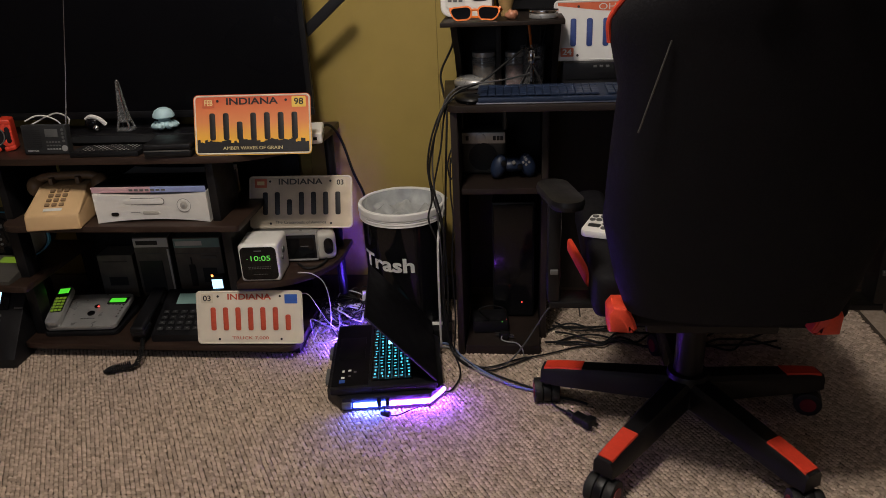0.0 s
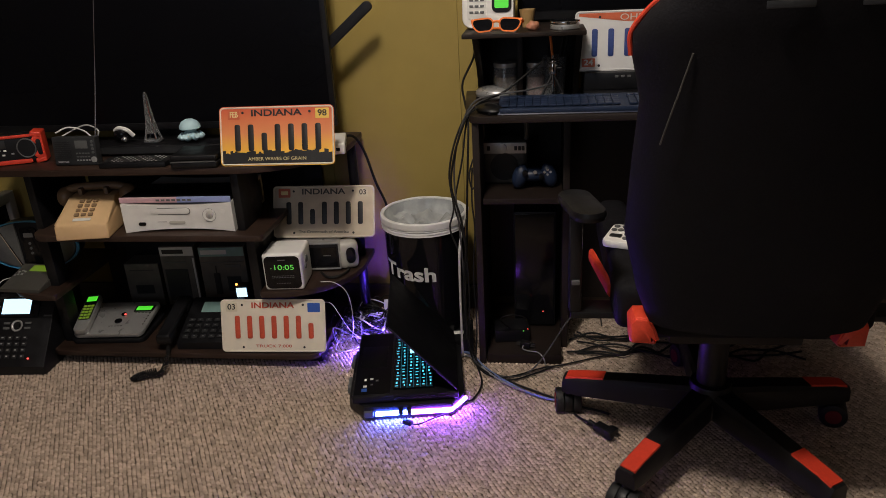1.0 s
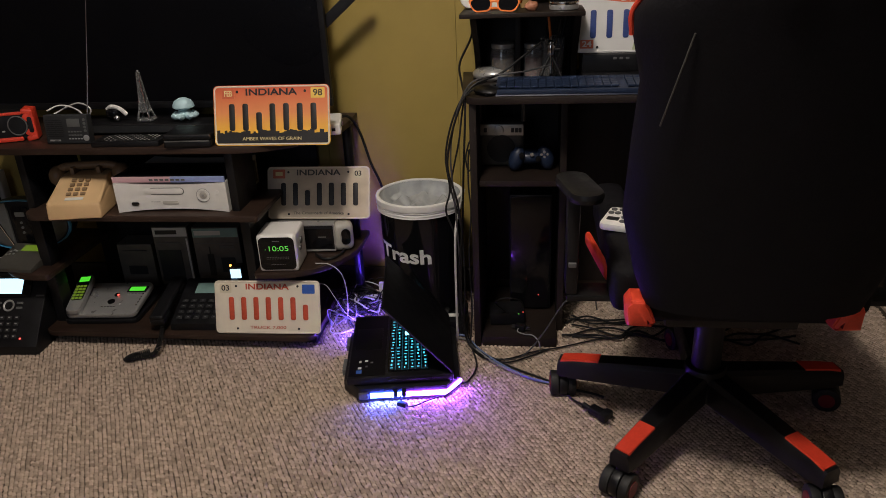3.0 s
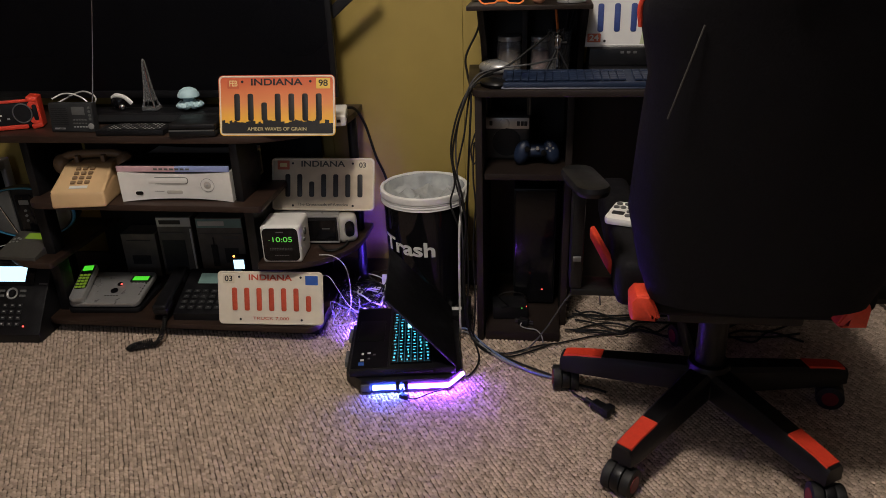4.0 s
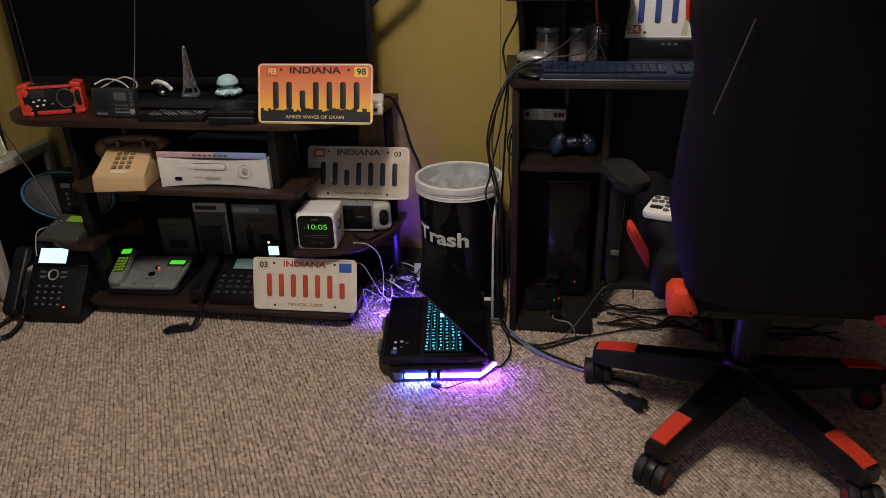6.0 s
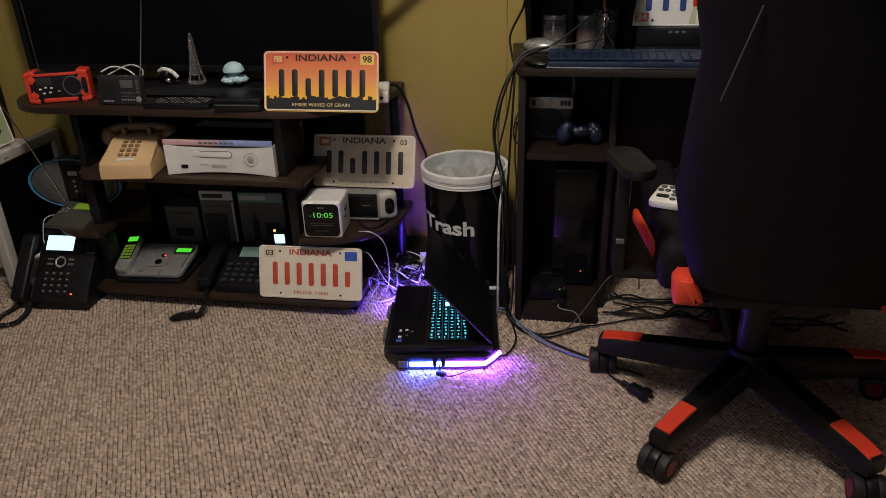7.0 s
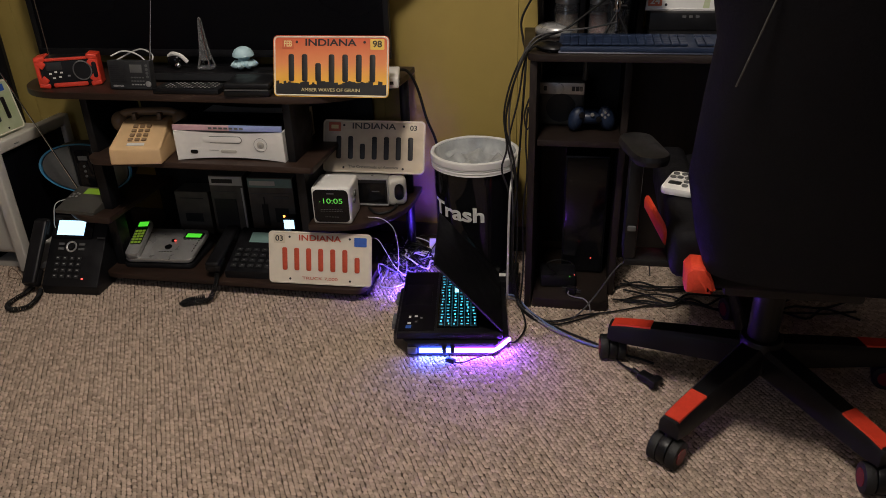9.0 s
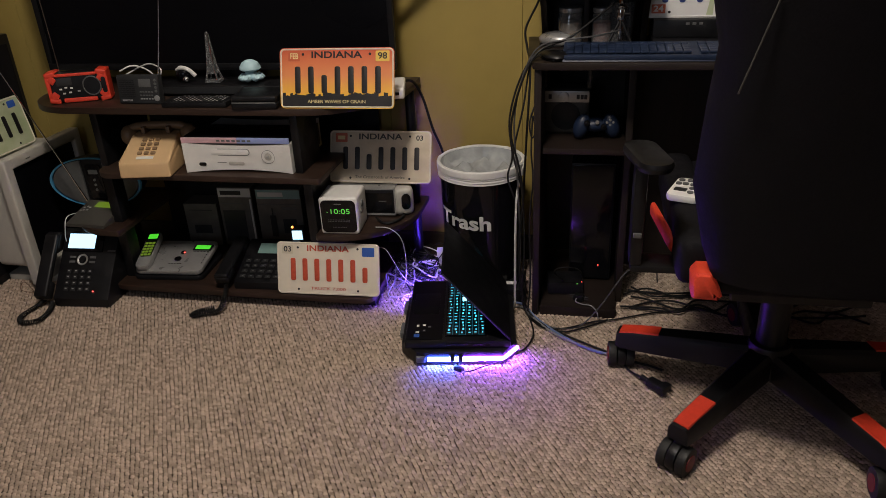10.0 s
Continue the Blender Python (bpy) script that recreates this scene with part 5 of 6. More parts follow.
def mini_screen():
    t = thing("mini_display", pose(-0.676, 2.10, ZB + 0.0, 0, 0, 6), "small black gadget with a white lit screen", "gadget")
    part("case", box(B(), (0.040, 0.03, 0.122), (0, 0.015, 0.061), 0.004), BLACK, t)
    part("screen", box(B(), (0.032, 0.001, 0.030), (0, -0.0008, 0.100)), LCD_WHITE, t, "white lit screen")
    part("light", ball(B(), (0.0035, 0.0035, 0.0035), (-0.014, 0.004, 0.1255)), LED_ORANGE, t)


mini_screen()


# ---- beside the stand ----
def old_monitor():
    t = thing("computer_monitor", pose(-1.50, 1.92, 0), "old off-white computer monitor standing on the carpet", "monitor")
    L, Z0, Z1 = 0.36, 0.02, 0.432
    fr = B()
    box(fr, (0.034, 0.034, Z1 - Z0), (0, 0.017, (Z0 + Z1) / 2), 0.006, 3)
    box(fr, (0.034, 0.034, Z1 - Z0), (0, L - 0.0225, (Z0 + Z1) / 2), 0.006, 3)
    box(fr, (0.034, L - 0.06, 0.034), (0, L / 2, Z1 - 0.017), 0.006, 3)
    box(fr, (0.034, L - 0.06, 0.055), (0, L / 2, Z0 + 0.0275), 0.006, 3)
    part("bezel", fr, OFFWHITE, t)
    part("screen", box(B(), (0.02, L - 0.066, Z1 - Z0 - 0.085), (-0.008, L / 2, (Z0 + Z1) / 2 + 0.003)), SCREEN, t)
    part("rear_housing", box(B(), (0.13, L - 0.06, 0.34), (-0.085, L / 2, 0.235), 0.02, 3), OFFWHITE, t)
    part("foot", slab(B(), rounded(0.20, 0.24, 0.03), 0.0, 0.022, 0.004, pose(-0.07, L / 2, 0)), OFFWHITE, t)
    part("top_label", box(B(), (0.002, 0.018, 0.002), (0.0175, 0.10, Z1 - 0.02)), GREY, t)


old_monitor()
plate("green_number_plate", pose(-1.522, 1.962, 0.434, -9, 0, 88), PLATE_GREEN, "pale green number plate resting on top of a monitor", "INDIANA", bars=6, top_w=0.11, small=((BLUE, 0.115, 0.131, 0.030, 0.020),))


def speaker_box():
    t = thing("floor_speaker", pose(-1.845, 2.10, 0), "tall black floor speaker beside the stand", "speaker")
    part("cabinet", box(B(), (0.38, 0.36, 0.74), (0, 0, 0.37), 0.006), BLACK, t)
    part("grille", box(B(), (0.34, 0.008, 0.68), (0, -0.183, 0.37), 0.002), BLACKCLOTH, t)
    part("side_grille", box(B(), (0.006, 0.32, 0.68), (0.192, 0, 0.37), 0.002), BLACKCLOTH, t)


speaker_box()
plate("blue_band_number_plate", pose(-1.735, 2.05, 0.741, -8, 0, 40), PLATE_WHITE, "white number plate with a blue band on a speaker", "", bars=6, ink=BLUEINK, small=((BLUE, 0.0, 0.018, 0.28, 0.024),))


# ---- things on the desk ----
HZ = 0.894  # top of the hutch shelf


def computer_keyboard():
    t = thing("computer_keyboard", pose(0.347, 2.022, DZ, 0, 0, 0), "dark blue computer keyboard at the desk's edge", "keyboard")
    w, d = 0.44, 0.135
    m = Matrix(((0, 0, 1, 0), (1, 0, 0, 0), (0, 1, 0, 0), (0, 0, 0, 1)))
    part("case", slab(B(), [(-0.075, 0.001), (0.072, 0.001), (0.072, 0.020), (0.062, 0.021), (-0.070, 0.011)], -w / 2, w / 2, 0.003, m), NAVY, t)
    f = pose(0, -0.070, 0.0110, 4.4, 0, 0)
    cap = finish("key", box(B(), (0.0174, 0.0172, 0.0045), (0, 0, 0), 0.0018, 2), NAVY)
    for r in range(5):
        for c in range(22):
            if c in (15, 18):
                continue
            k = new("key", cap)
            k.parent = t
            k.matrix_basis = f @ Matrix.Translation((-w / 2 + 0.018 + c * 0.0193, 0.030 + r * 0.0194, 0.0020 + 0.0008 * abs(r - 3)))
    part("wrist_edge", box(B(), (w - 0.01, 0.010, 0.012), (0, -0.070, 0.010), 0.003), NAVY, t)


computer_keyboard()


def small_phone():
    t = thing("black_mouse", pose(0.106, 1.985, DZ, 0, 0, 30), "black mouse beside the keyboard", "mouse")
    part("shell", ball(B(), (0.030, 0.045, 0.012), (0, 0, 0.009)), BLACK, t)
    part("sole", box(B(), (0.04, 0.07, 0.006), (0, 0, 0.0035), 0.002), BLACK, t)


small_phone()


def silver_mouse():
    t = thing("silver_mouse", pose(0.105, 2.165, DZ, 0, 0, 65), "silver wireless mouse at the desk's back", "mouse")
    part("shell", ball(B(), (0.036, 0.052, 0.022), (0, 0, 0.014)), SILVER, t)
    part("sole", box(B(), (0.05, 0.08, 0.006), (0, 0, 0.0035), 0.002), BLACK, t)
    part("wheel", rod(B(), 0.009, 0.006, (0, 0.03, 0.027), (0, 90, 0)), RUBBER, t)


silver_mouse()


def jar(x, y, r, h, fill, label):
    t = thing("glass_jar", pose(x, y, DZ), label, "jar", "jars on the desk")
    part("glass", lathe(B(), [(0.001, 0.001), (r, 0.001), (r, h * 0.86), (r * 0.9, h), (r * 0.86, h), (r * 0.94, h * 0.85), (r * 0.94, 0.006), (0.001, 0.006)], seg=24), GLASS, t)
    part("contents", rod(B(), r * 0.88, h * 0.62, (0, 0, 0.007 + h * 0.31), seg=20, bev=0.004), fill, t)
    part("lid", rod(B(), r * 0.95, 0.012, (0, 0, h + 0.006), seg=24, bev=0.002), SILVER, t)


AMBER = mat("amber_sweets", (0.34, 0.21, 0.12), 0.35, 0, 0.5, 160, 0.3)
ROSE = mat("rose_sweets", (0.42, 0.19, 0.16), 0.35, 0, 0.5, 160, 0.3)
jar(0.138, 2.175, 0.033, 0.082, AMBER, "clear jar of brown sweets on the desk")
jar(0.219, 2.175, 0.026, 0.080, ROSE, "clear jar of reddish sweets on the desk")


def mini_tripod():
    t = thing("mini_tripod", pose(0.263, 2.115, DZ), "small chrome tripod with a ball head", "tripod")
    part("column", rod(B(), 0.0045, 0.060, (0, 0, 0.042), seg=14), CHROME, t)
    part("head", rod(B(), 0.010, 0.026, (0, 0, 0.083), seg=18, bev=0.003), CHROME, t)
    part("ball_joint", ball(B(), (0.008, 0.008, 0.008), (0, 0, 0.100)), CHROME, t)
    part("screw", rod(B(), 0.003, 0.012, (0, 0, 0.110), seg=10), CHROME, t)
    part("lock_knob", rod(B(), 0.005, 0.014, (0.015, 0, 0.083), (0, 90, 0), seg=12), BLACK, t)
    for k in range(3):
        a = radians(90 + 120 * k)
        part("leg", tube(B(), [(0, 0, 0.070), (0.040 * math.cos(a), 0.040 * math.sin(a), 0.003)], 0.0032, 8, 1), BLACK if k else CHROME, t)


mini_tripod()


def pen_cup():
    t = thing("pen_cup", pose(0.268, 2.185, DZ), "clear tumbler holding a pencil and dark pens", "cup")
    part("tumbler", lathe(B(), [(0.001, 0.001), (0.028, 0.001), (0.034, 0.105), (0.032, 0.105), (0.026, 0.006), (0.001, 0.006)], seg=24), GLASS, t)
    part("pencil", tube(B(), [(0.006, 0, 0.008), (-0.012, -0.015, 0.168)], 0.0036, 6, 1), ORANGE, t, "orange pencil")
    for x, y in ((0.018, 0.006), (0.012, -0.01), (-0.01, 0.012), (0.02, -0.004)):
        part("pen", tube(B(), [(x * 0.3, y * 0.3, 0.008), (x * 1.8, y * 1.8, 0.140 + x)], 0.0045, 8, 1), BLACK, t)


pen_cup()


def tablet_stand():
    t = thing("black_dock", pose(0.465, 2.06, DZ), "black dock box with three grey buttons", "dock")
    part("case", box(B(), (0.24, 0.17, 0.016), (0, 0.140, 0.009), 0.003), BLACK, t)
    part("body", box(B(), (0.24, 0.12, 0.046), (0, 0.150, 0.040), 0.006), BLACK, t)
    for i in range(3):
        part("button", box(B(), (0.009, 0.002, 0.006), (-0.036 + i * 0.016, 0.0895, 0.052), 0.001), GREY, t)


tablet_stand()
plate("white_number_plate", pose(0.473, 2.170, DZ + 0.0635, -4, 0, -1.5), PLATE_WHITE, "white number plate with blue print and a red banner", "", bars=6, ink=BLUEINK, bar_h=0.07)


def plate_print():
    """The red banner, the state's name, the red sticker and the green leaf of the white plate."""
    t = bpy.data.objects["white_number_plate"]
    part("banner", slab(B(), [(-0.142, 0.146), (-0.142, 0.139), (-0.03, 0.125), (0.142, 0.118), (0.142, 0.146)], 0.0006, 0.0011, 0, FRONT), ORANGE_STICKER, t)
    lettering("heading", "OHIO", 0.022, PAPER, t, face(pose(0.0, -0.0014, 0.134)), 0.075)
    part("sticker", slab(B(), rounded(0.034, 0.022, 0.002, 3), 0.0006, 0.0012, 0, face(pose(-0.116, 0, 0.022))), ORANGE_STICKER, t)
    lettering("print", "24", 0.020, PAPER, t, face(pose(-0.116, -0.0014, 0.022)), 0.024, 0.0002, 0.0005)
    part("leaf", slab(B(), [(0.0, 0.006), (0.016, 0.006), (0.018, 0.06), (0.012, 0.075)], 0.0006, 0.0010, 0, FRONT), PLATE_GREEN, t)


plate_print()


# ---- things on the hutch ----
def handset_station():
    t = thing("cordless_handset_station", pose(0.098, 2.155, HZ, -8, 0, -4), "white cordless phone station with a green screen", "telephone")
    part("case", slab(B(), rounded(0.135, 0.150, 0.026), -0.022, 0.022, 0.008, face(pose(0, 0, 0.075))), WHITE, t)
    part("keypad_panel", slab(B(), rounded(0.050, 0.11, 0.006), 0.022, 0.024, 0.0005, face(pose(-0.028, 0, 0.078))), PAPER, t)
    for r in range(5):
        for c in range(3):
            part("key", box(B(), (0.010, 0.003, 0.006), (-0.042 + c * 0.014, -0.0245, 0.040 + r * 0.015), 0.001), GREY, t)
    part("screen_frame", slab(B(), rounded(0.050, 0.075, 0.014), 0.022, 0.0245, 0.0005, face(pose(0.036, 0, 0.076))), BLACK, t)
    part("screen", slab(B(), rounded(0.036, 0.058, 0.004), 0.0245, 0.0252, 0, face(pose(0.036, 0, 0.078))), LCD_GREEN, t, "bright green screen")


handset_station()


def sunglasses():
    t = thing("sunglasses", pose(0.123, 2.062, HZ, 0, 0, -3), "orange framed sunglasses with dark lenses", "sunglasses")
    for s in (-1, 1):
        def wayfarer(w, h, r):
            return [(x * (1 + 0.16 * y / (h / 2)) + s * 0.0022 * y / (h / 2), y) for x, y in rounded(w, h, r, 6)]
        o, i = wayfarer(0.053, 0.034, 0.014), wayfarer(0.046, 0.027, 0.0115)
        bm = bmesh.new()
        rings = [[bm.verts.new((x, y, z)) for x, y in rg] for rg, z in ((o, 0), (o, 0.005), (i, 0.005), (i, 0))]
        for p, q in zip(rings, rings[1:] + rings[:1]):
            for k in range(len(p)):
                bm.faces.new((p[k], p[(k + 1) % len(p)], q[(k + 1) % len(p)], q[k]))
        bmesh.ops.recalc_face_normals(bm, faces=bm.faces)
        part("rim", put(B(), bm, pose(s * 0.033, 0, 0.0175, 78, s * 4, 0)), ORANGE, t)
        part("lens", slab(B(), wayfarer(0.047, 0.028, 0.0118), 0.0015, 0.003, 0, pose(s * 0.033, 0, 0.0175, 78, s * 4, 0)), GLOSS, t, "dark lens")
        part("temple", tube(B(), [(s * 0.061, 0.004, 0.030), (s * 0.062, 0.03, 0.020), (s * 0.03, 0.05, 0.006), (-s * 0.02, 0.045, 0.004)], 0.003), ORANGE, t)
    part("bridge", tube(B(), [(-0.010, -0.002, 0.025), (0, -0.003, 0.027), (0.010, -0.002, 0.025)], 0.003), ORANGE, t)


sunglasses()


def tan_cup():
    t = thing("tan_cup", pose(0.198, 2.15, HZ), "small tan tapered cup on the hutch", "cup")
    part("cup", lathe(B(), [(0.001, 0.001), (0.013, 0.001), (0.021, 0.045), (0.019, 0.045), (0.011, 0.005), (0.001, 0.005)], seg=24), TANPAINT, t)


TANPAINT = mat("tan_clay", (0.36, 0.23, 0.09), 0.6, 0, 0.15, 60, 0.1)
tan_cup()


def stone():
    b = B()
    ball(b, (0.017, 0.013, 0.012), (0, 0, 0.011))
    for v in b.verts:
        v.co += v.co.normalized() * 0.004 * noise.noise(v.co * 90)
    single("polished_stone", b, PINKSTONE, pose(0.213, 2.07, HZ), "small pinkish polished stone on the hutch", "stone")


PINKSTONE = mat("pink_stone", (0.40, 0.17, 0.10), 0.3, 0, 0.4, 120, 0.1)
stone()


def tin():
    t = thing("silver_tin", pose(0.292, 2.085, HZ), "flat round silver tin on the hutch", "tin")
    part("body", rod(B(), 0.036, 0.012, (0, 0, 0.007), seg=36, bev=0.002), SILVER, t)
    part("lid", rod(B(), 0.037, 0.008, (0, 0, 0.017), seg=36, bev=0.003), CHROME, t)


tin()


def desk_monitor():
    t = thing("desk_monitor", pose(0.56, 2.262, DZ), "wide black computer monitor behind the plate", "monitor")
    part("foot", box(B(), (0.24, 0.05, 0.012), (0.1, 0.0, 0.007), 0.004), BLACK, t)
    part("neck", box(B(), (0.06, 0.02, 0.22), (0.1, 0.01, 0.12), 0.004), BLACK, t)
    part("case", box(B(), (0.78, 0.03, 0.44), (0, 0.012, 0.41), 0.006), BLACK, t)
    part("screen", box(B(), (0.75, 0.004, 0.40), (0, -0.004, 0.415)), SCREEN, t)


desk_monitor()


# ---- in the cubby and under the desk ----
def cubby_radio():
    t = thing("portable_radio", pose(0.135, 2.09, 0.490, 0, 0, -2), "dark portable radio with a silver control band", "radio")
    part("case", box(B(), (0.122, 0.075, 0.120), (0, 0.0375, 0.060), 0.012, 3), DIMGREY, t)
    part("control_band", box(B(), (0.120, 0.004, 0.030), (0, -0.001, 0.101), 0.002), SILVER, t)
    part("dial", rod(B(), 0.0135, 0.008, (-0.006, -0.004, 0.101), (90, 0, 0), bev=0.001), SILVER, t)
    for x in (-0.045, 0.034, 0.045, 0.055):
        part("button", box(B(), (0.008, 0.004, 0.012), (x * 0.92, -0.003, 0.101), 0.001), CHARCOAL, t)
    part("handle", tube(B(), [(-0.058, 0.02, 0.12), (-0.058, 0.015, 0.165), (-0.045, 0.013, 0.178), (0.045, 0.013, 0.178), (0.058, 0.015, 0.165), (0.058, 0.02, 0.12)], 0.007), DIMGREY, t)
    part("speaker", rod(B(), 0.038, 0.004, (0, -0.001, 0.050), (90, 0, 0)), BLACK, t)


cubby_radio()


def gamepad():
    t = thing("gamepad", Matrix.Translation((0.215, 2.06, 0.4905)) @ pose(0, 0, 0, 0, 0, 8) @ Matrix.Diagonal((0.8, 0.8, 0.8, 1)), "dark blue game controller on the cubby shelf", "game controller")
    b = B()
    ball(b, (0.058, 0.032, 0.024), (0, 0.01, 0.042))
    for s in (-1, 1):
        ball(b, (0.026, 0.024, 0.042), (s * 0.048, -0.008, 0.042), (0, s * -18, 0))
    part("shell", b, NAVY, t)
    for x, z in ((-0.034, 0.058), (0.020, 0.044)):
        part("thumbstick", rod(B(), 0.009, 0.012, (x, -0.030, z), (100, 0, 0), bev=0.002), BLACK, t)
    for x, z in ((0.040, 0.066), (0.050, 0.058), (0.030, 0.058), (0.040, 0.050)):
        part("face_button", rod(B(), 0.004, 0.006, (x, -0.028, z), (90, 0, 0), seg=12), SILVER, t)
    part("guide_button", rod(B(), 0.006, 0.005, (0, -0.024, 0.058), (90, 0, 0), seg=16), SILVER, t)


gamepad()


def tower_pc():
    t = thing("computer_tower", pose(0.215, 2.13, 0.032), "black glossy computer tower in the desk cubby", "computer")
    part("case", box(B(), (0.12, 0.15, 0.36), (0, 0.075, 0.182), 0.004), BLACK, t)
    part("front_panel", box(B(), (0.112, 0.004, 0.35), (0, -0.002, 0.182), 0.0015), GLOSS, t)
    part("power_light", box(B(), (0.003, 0.001, 0.003), (0.025, -0.0045, 0.05)), LED_RED, t)


tower_pc()


def hub_box():
    t = thing("network_hub", pose(0.150, 2.045, 0.032, 0, 0, 6), "black network box with red and green lights", "network box")
    part("case", box(B(), (0.10, 0.075, 0.038), (0, 0.02, 0.020), 0.005), BLACK, t)
    part("green_light", ball(B(), (0.002, 0.002, 0.002), (0.032, -0.018, 0.036)), DIGIT, t)
    part("red_light", ball(B(), (0.0025, 0.002, 0.002), (0.046, -0.018, 0.042)), LED_RED, t)


hub_box()


def plug_adapter():
    t = thing("wall_adapter", pose(0.190, 2.0, 0.032, 0, 0, -15), "black plug adapter with bare metal pins", "adapter")
    part("block", box(B(), (0.028, 0.02, 0.018), (0, 0, 0.010), 0.003), BLACK, t)
    for z in (0.007, 0.014):
        part("pin", box(B(), (0.014, 0.0015, 0.0045), (0.021, 0.0, z)), CHROME, t)
        part("pin", box(B(), (0.012, 0.0015, 0.004), (-0.020, 0.0, z)), CHROME, t)


plug_adapter()
cord("grey_lead", [(0.185, 1.995, 0.045), (0.182, 1.985, 0.036), (0.20, 1.972, 0.036), (0.225, 1.965, 0.036), (0.24, 1.945, 0.03), (0.245, 1.935, 0.014)], 0.0018, CABLE_GREY, "thin grey lead on the desk's bottom board")
cord("black_lead", [(0.145, 2.03, 0.075), (0.12, 2.0, 0.12), (0.15, 1.99, 0.14), (0.19, 2.01, 0.12), (0.20, 2.03, 0.07)], 0.002, CABLE, "thin black lead looping over the network box")


def power_brick():
    t = thing("power_brick", pose(0.005, 2.045, 0, 0, 0, 5), "black power brick with a white label on the carpet", "power supply")
    part("case", box(B(), (0.080, 0.12, 0.044), (-0.008, 0.02, 0.030), 0.004), BLACK, t)
    part("label_bar", box(B(), (0.034, 0.018, 0.001), (-0.012, 0.0, 0.0525)), PAPER, t)
    part("plug", box(B(), (0.022, 0.022, 0.028), (0.018, 0.015, 0.064), 0.004), BLACK, t)


power_brick()


def white_controller():
    t = thing("white_remote", pose(0.412, 1.70, 0.4815, 0, 0, -20), "white remote control with grey keys on the chair", "remote control")
    part("case", slab(B(), rounded(0.070, 0.110, 0.014), 0.0, 0.016, 0.005, pose(0, 0, 0)), WHITE, t)
    part("display", slab(B(), rounded(0.026, 0.018, 0.003), 0.016, 0.0172, 0, pose(-0.012, -0.020, 0)), CHARCOAL, t)
    for x, y in ((-0.030, 0.012), (-0.012, 0.014), (0.008, 0.014), (0.012, -0.008), (0.014, -0.032), (-0.028, 0.034), (-0.006, 0.036), (0.018, 0.036)):
        part("button", rod(B(), 0.0065, 0.003, (x * 0.8, y, 0.0172), seg=14), GREY, t)


white_controller()


# ---- cables ----
def Z(x, y, z=0.009):
    return (x, y, z)


cord("grey_lead", [(0.262, 2.08, DZ + 0.05), (0.20, 1.99, DZ + 0.052), (0.12, 1.975, DZ + 0.045), (0.065, 1.955, DZ + 0.028), (0.030, 1.945, 0.66), (0.014, 1.945, 0.56), (0.022, 1.945, 0.42), (0.028, 1.95, 0.26), (0.030, 1.955, 0.12), (0.045, 1.95, 0.02), Z(0.10, 1.90), Z(0.145, 1.880), Z(0.20, 1.905), (0.25, 1.93, 0.06), (0.308, 1.95, 0.15), (0.346, 1.98, 0.155), (0.39, 2.0, 0.14), (0.41, 2.1, 0.05)], 0.0023, CABLE_DARK, "dark grey cable running from the desktop down to the carpet")
cord("black_lead", [(0.245, 2.10, DZ + 0.11), (0.20, 2.04, DZ + 0.085), (0.14, 1.99, DZ + 0.048), (0.07, 1.955, DZ + 0.022), (0.028, 1.94, 0.65), (0.006, 1.94, 0.54), (0.026, 1.94, 0.45), (0.036, 1.945, 0.36), (0.026, 1.945, 0.24), (0.032, 1.945, 0.10), (0.055, 1.945, 0.018), Z(0.11, 1.885), Z(0.19, 1.83), Z(0.287, 1.768), Z(0.32, 1.71), Z(0.350, 1.675, 0.014)], 0.0027, CABLE, "black cable running from the desktop to the plug")
cord("black_lead", [(0.13, 2.06, DZ + 0.006), (0.085, 2.0, DZ + 0.012), (0.052, 1.965, DZ - 0.01), (0.036, 1.95, 0.60), (0.016, 1.95, 0.51), (0.012, 1.95, 0.47), (0.034, 1.95, 0.37), (0.04, 1.95, 0.22), (0.035, 1.955, 0.08), Z(0.05, 1.945), Z(0.10, 1.88), Z(0.16, 1.885), Z(0.23, 1.925), Z(0.30, 1.95), Z(0.40, 1.995), Z(0.52, 2.03)], 0.0023, CABLE, "black cable hanging beside the desk")
cord("white_lead", [(0.030, 2.10, 0.42), (0.022, 1.96, 0.38), (0.018, 1.938, 0.3), (0.016, 1.938, 0.1), (0.014, 1.95, 0.03), Z(0.0, 1.985)], 0.0032, CABLE_WHITE, "white cable hanging beside the bin")
cord("blue_lead", [Z(-0.02, 2.0), Z(0.03, 2.0), Z(0.075, 1.93), Z(0.13, 1.865), Z(0.20, 1.805), Z(0.25, 1.78), Z(0.30, 1.765)], 0.0035, CABLE_BLUE, "blue network cable crossing the carpet")
cord("grey_lead", [Z(-0.01, 1.98), Z(0.035, 1.98), Z(0.085, 1.905), Z(0.14, 1.845), Z(0.21, 1.80), Z(0.30, 1.758)], 0.003, CABLE_GREY, "grey network cable crossing the carpet")
cord("black_lead", [(0.066, 1.985, 0.60), (0.058, 1.975, 0.585), (0.050, 1.97, 0.55), (0.056, 1.972, 0.515), (0.064, 1.975, 0.53), (0.058, 1.972, 0.57), (0.055, 1.968, 0.48), (0.060, 1.968, 0.40), (0.052, 1.965, 0.28), (0.056, 1.965, 0.12), Z(0.05, 1.955)], 0.0022, CABLE, "thin black lead looped on the desk's side")
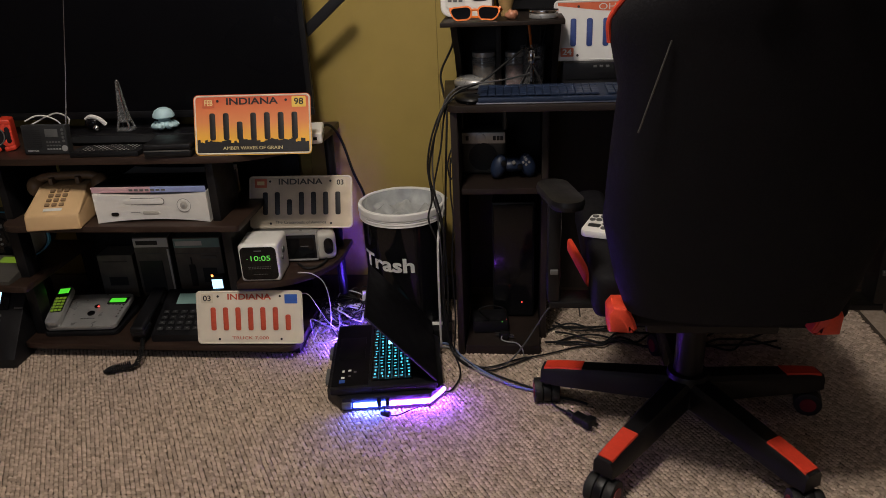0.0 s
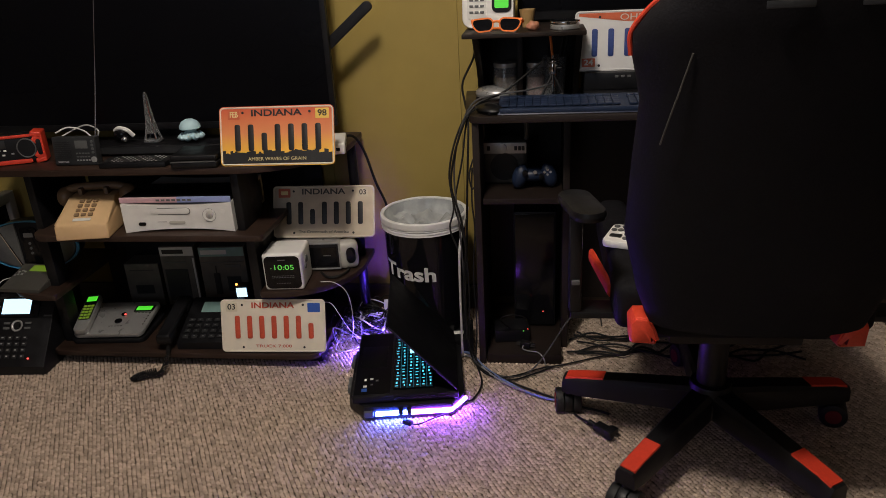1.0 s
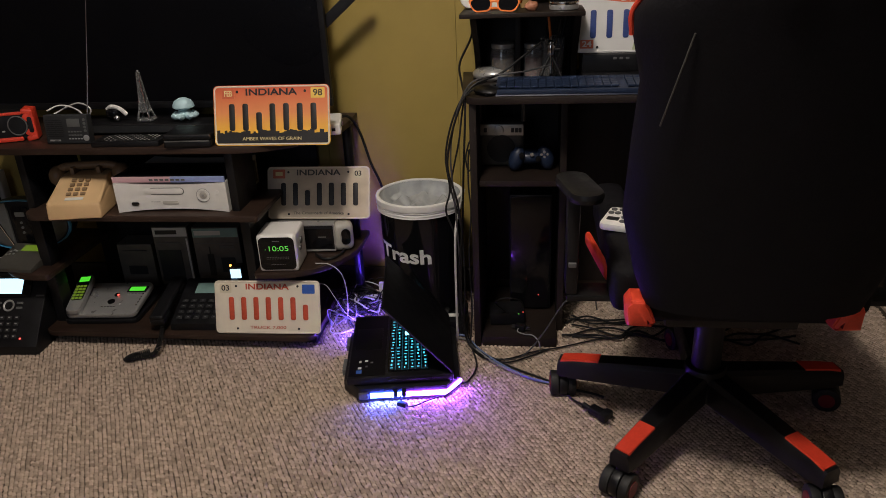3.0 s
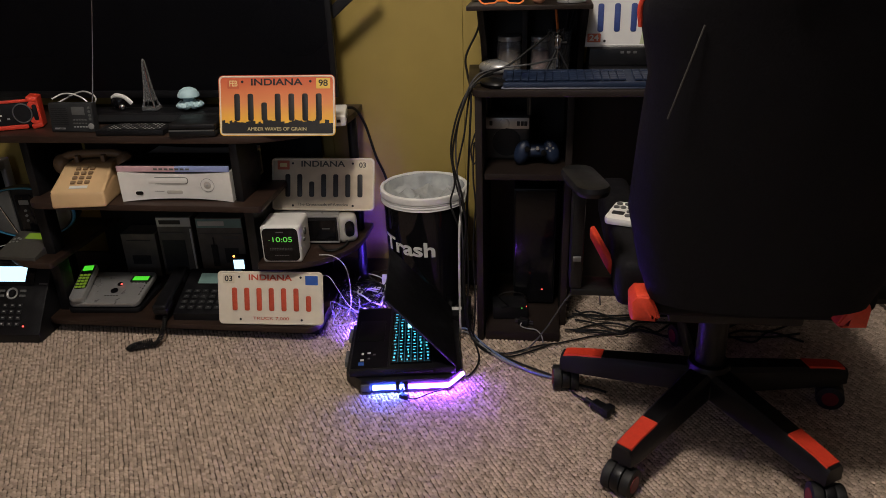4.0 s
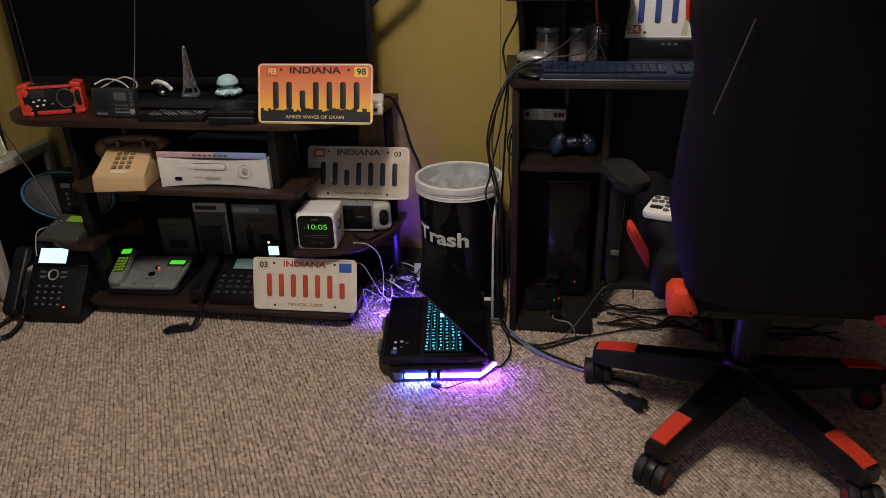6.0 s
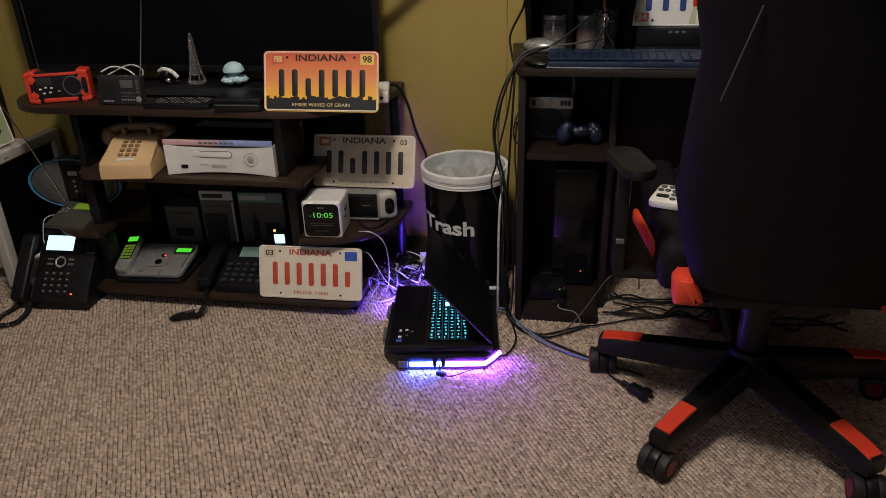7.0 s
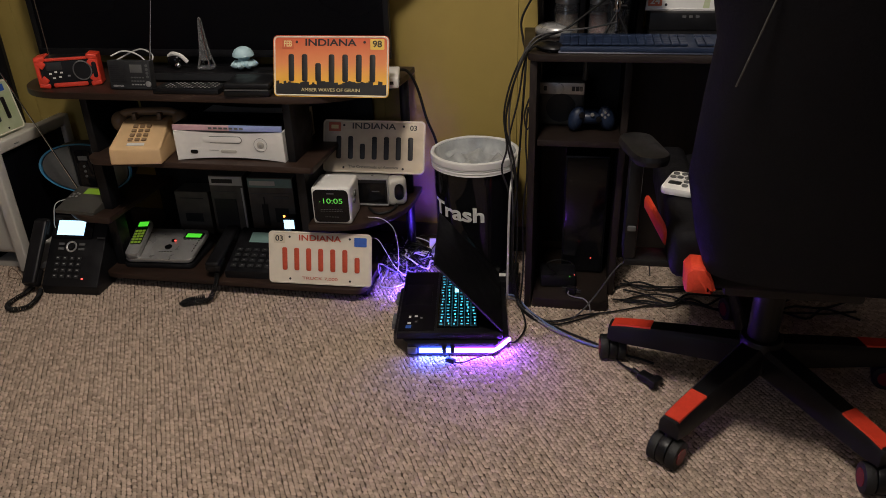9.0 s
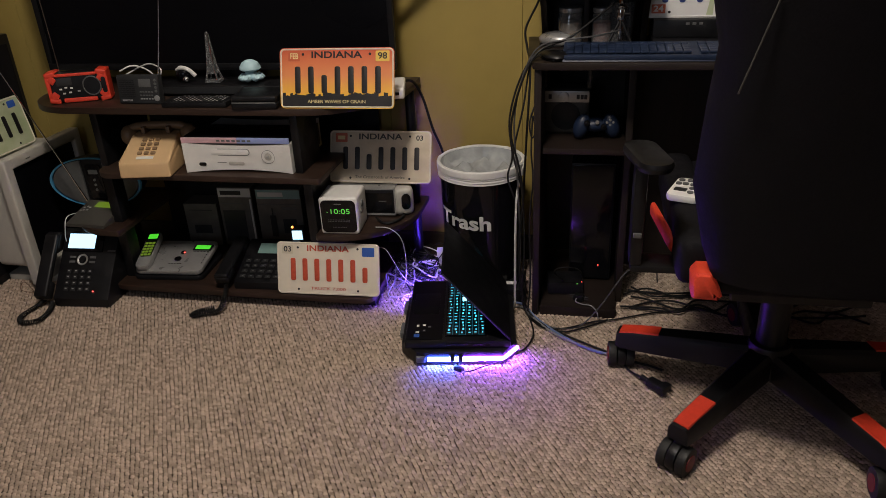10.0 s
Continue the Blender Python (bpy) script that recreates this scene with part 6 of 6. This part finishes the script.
cord("black_lead", [(0.10, 2.06, DZ + 0.016), (0.06, 1.99, DZ + 0.010), (0.022, 1.965, 0.655), (0.000, 1.96, 0.56), (0.008, 1.955, 0.47), (-0.004, 1.955, 0.41), (0.018, 1.955, 0.33), (0.022, 1.955, 0.18), (0.04, 1.95, 0.03), Z(0.09, 1.895), Z(0.15, 1.865), Z(0.21, 1.895), Z(0.27, 1.94)], 0.0025, CABLE, "black cable hanging beside the desk")
cord("black_lead", [(0.056, 2.2, 0.87), (0.053, 2.195, 0.82), (0.020, 2.19, 0.75), (0.026, 2.17, 0.70), (0.04, 2.10, 0.66), (0.036, 2.05, 0.5), (0.02, 2.05, 0.2), Z(0.0, 2.0)], 0.003, CABLE, "thin black cable hanging off the hutch")
cord("black_lead", [Z(0.40, 1.72), Z(0.37, 1.735), Z(0.34, 1.745), Z(0.31, 1.765)], 0.003, CABLE, "short black cable by a castor")
cord("black_lead", [Z(0.045, 1.97), Z(0.075, 1.85), Z(0.058, 1.77), Z(0.035, 1.745, 0.02)], 0.0026, CABLE, "thin black lead from the cooling pad")


def floor_plug():
    t = thing("power_plug", pose(0.380, 1.645, 0.006, 0, 0, -42), "black mains plug lying on the carpet", "plug")
    part("grip", box(B(), (0.046, 0.026, 0.018), (0, 0, 0.012), 0.005, 3), BLACK, t)
    part("collar", box(B(), (0.020, 0.034, 0.022), (0.022, 0, 0.013), 0.004), BLACK, t)
    part("strain_relief", rod(B(), 0.0075, 0.022, (-0.032, 0, 0.011), (0, 90, 0), r2=0.005, seg=14), BLACK, t)
    for s in (-1, 1):
        part("pin", box(B(), (0.014, 0.0016, 0.006), (0.038, s * 0.007, 0.013)), CHROME, t)


floor_plug()


CABLE_BROWN = mat("brown_wire", (0.16, 0.09, 0.05), 0.45, 0, 0.2, 90, 0.05)


def tangle():
    """The knot of leads between the stand and the bin."""
    rng = random.Random(11)
    mats = [CABLE] * 18 + [CABLE_WHITE] * 2 + [CABLE_GREY] * 2
    for k, mt in enumerate(mats):
        x, y = rng.uniform(-0.38, -0.25), rng.uniform(2.05, 2.22)
        pts, a = [], rng.uniform(0, 6.28)
        for i in range(11):
            a += rng.uniform(0.5, 1.3)
            r = rng.uniform(0.02, 0.062)
            pts.append((min(-0.218, max(-0.40, x + r * 1.2 * math.cos(a))), min(2.28, max(2.03, y + r * math.sin(a)))  , rng.uniform(0.008, 0.075)))
        name = {id(CABLE): "black_lead", id(CABLE_WHITE): "white_lead", id(CABLE_GREY): "grey_lead"}[id(mt)]
        cord(name, pts, rng.choice((0.0015, 0.0019, 0.0024)), mt, {"black_lead": "black lead tangled behind the laptop", "white_lead": "white lead tangled behind the laptop", "grey_lead": "grey lead tangled behind the laptop"}[name], 5)
    cord("white_lead", [(-0.395, 2.02, 0.16), (-0.365, 2.0, 0.165), (-0.345, 2.0, 0.13), (-0.325, 2.02, 0.07), (-0.30, 2.04, 0.03), (-0.27, 2.06, 0.012)], 0.0010, CABLE_WHITE, "white lead leaving the stand's base")
    cord("white_lead", [(-0.28, 2.04, 0.012), (-0.33, 2.0, 0.01), (-0.365, 2.0, 0.01), (-0.372, 2.03, 0.012), (-0.36, 2.08, 0.03)], 0.0016, CABLE_WHITE, "white lead looping on the carpet")
    # leads under the desk
    for k in range(7):
        y = rng.uniform(1.97, 2.12)
        pts = [(0.32 + 0.07 * i + rng.uniform(-0.02, 0.02), y + rng.uniform(-0.035, 0.035) + 0.004 * i, rng.uniform(0.008, 0.016)) for i in range(10)]
        cord("black_lead", pts, 0.003, CABLE, "black lead lying on the carpet under the desk", 5)


tangle()
cord("white_lead", [(-1.335, 2.02, ZL + 0.005), (-1.352, 1.96, ZL + 0.012), (-1.362, 1.945, ZL - 0.03), (-1.372, 1.95, 0.16), (-1.375, 1.97, 0.06), (-1.385, 2.0, 0.012)], 0.0014, CABLE_WHITE, "thin white lead hanging off the low shelf")
cord("brown_lead", [(-1.452, 1.98, 0.01), (-1.475, 1.90, 0.01), (-1.53, 1.885, 0.02), (-1.545, 1.92, 0.03), (-1.50, 1.90, 0.01), (-1.47, 1.87, 0.01), (-1.44, 1.90, 0.012)], 0.0013, CABLE_BROWN, "thin brown wire looped on the carpet")
b = B()
for i, (x, y, w) in enumerate(((0, 0, 0.05), (0.012, 0.02, 0.04))):
    box(b, (w, 0.004, 0.075), (x, y, 0.04), 0.001, 1, (-14 + 20 * i, 8, 25))
single("paper_bag", b, PAPER, pose(-0.235, 2.20, 0), "crumpled white paper bag behind the laptop", "paper bag")
single("wall_trim", box(B(), (0.05, 0.02, 1.9), (0, 0, 0.95), 0.004), OFFWHITE, pose(1.46, 2.293, 0), "off-white vertical trim on the wall", "trim", kind="structure")
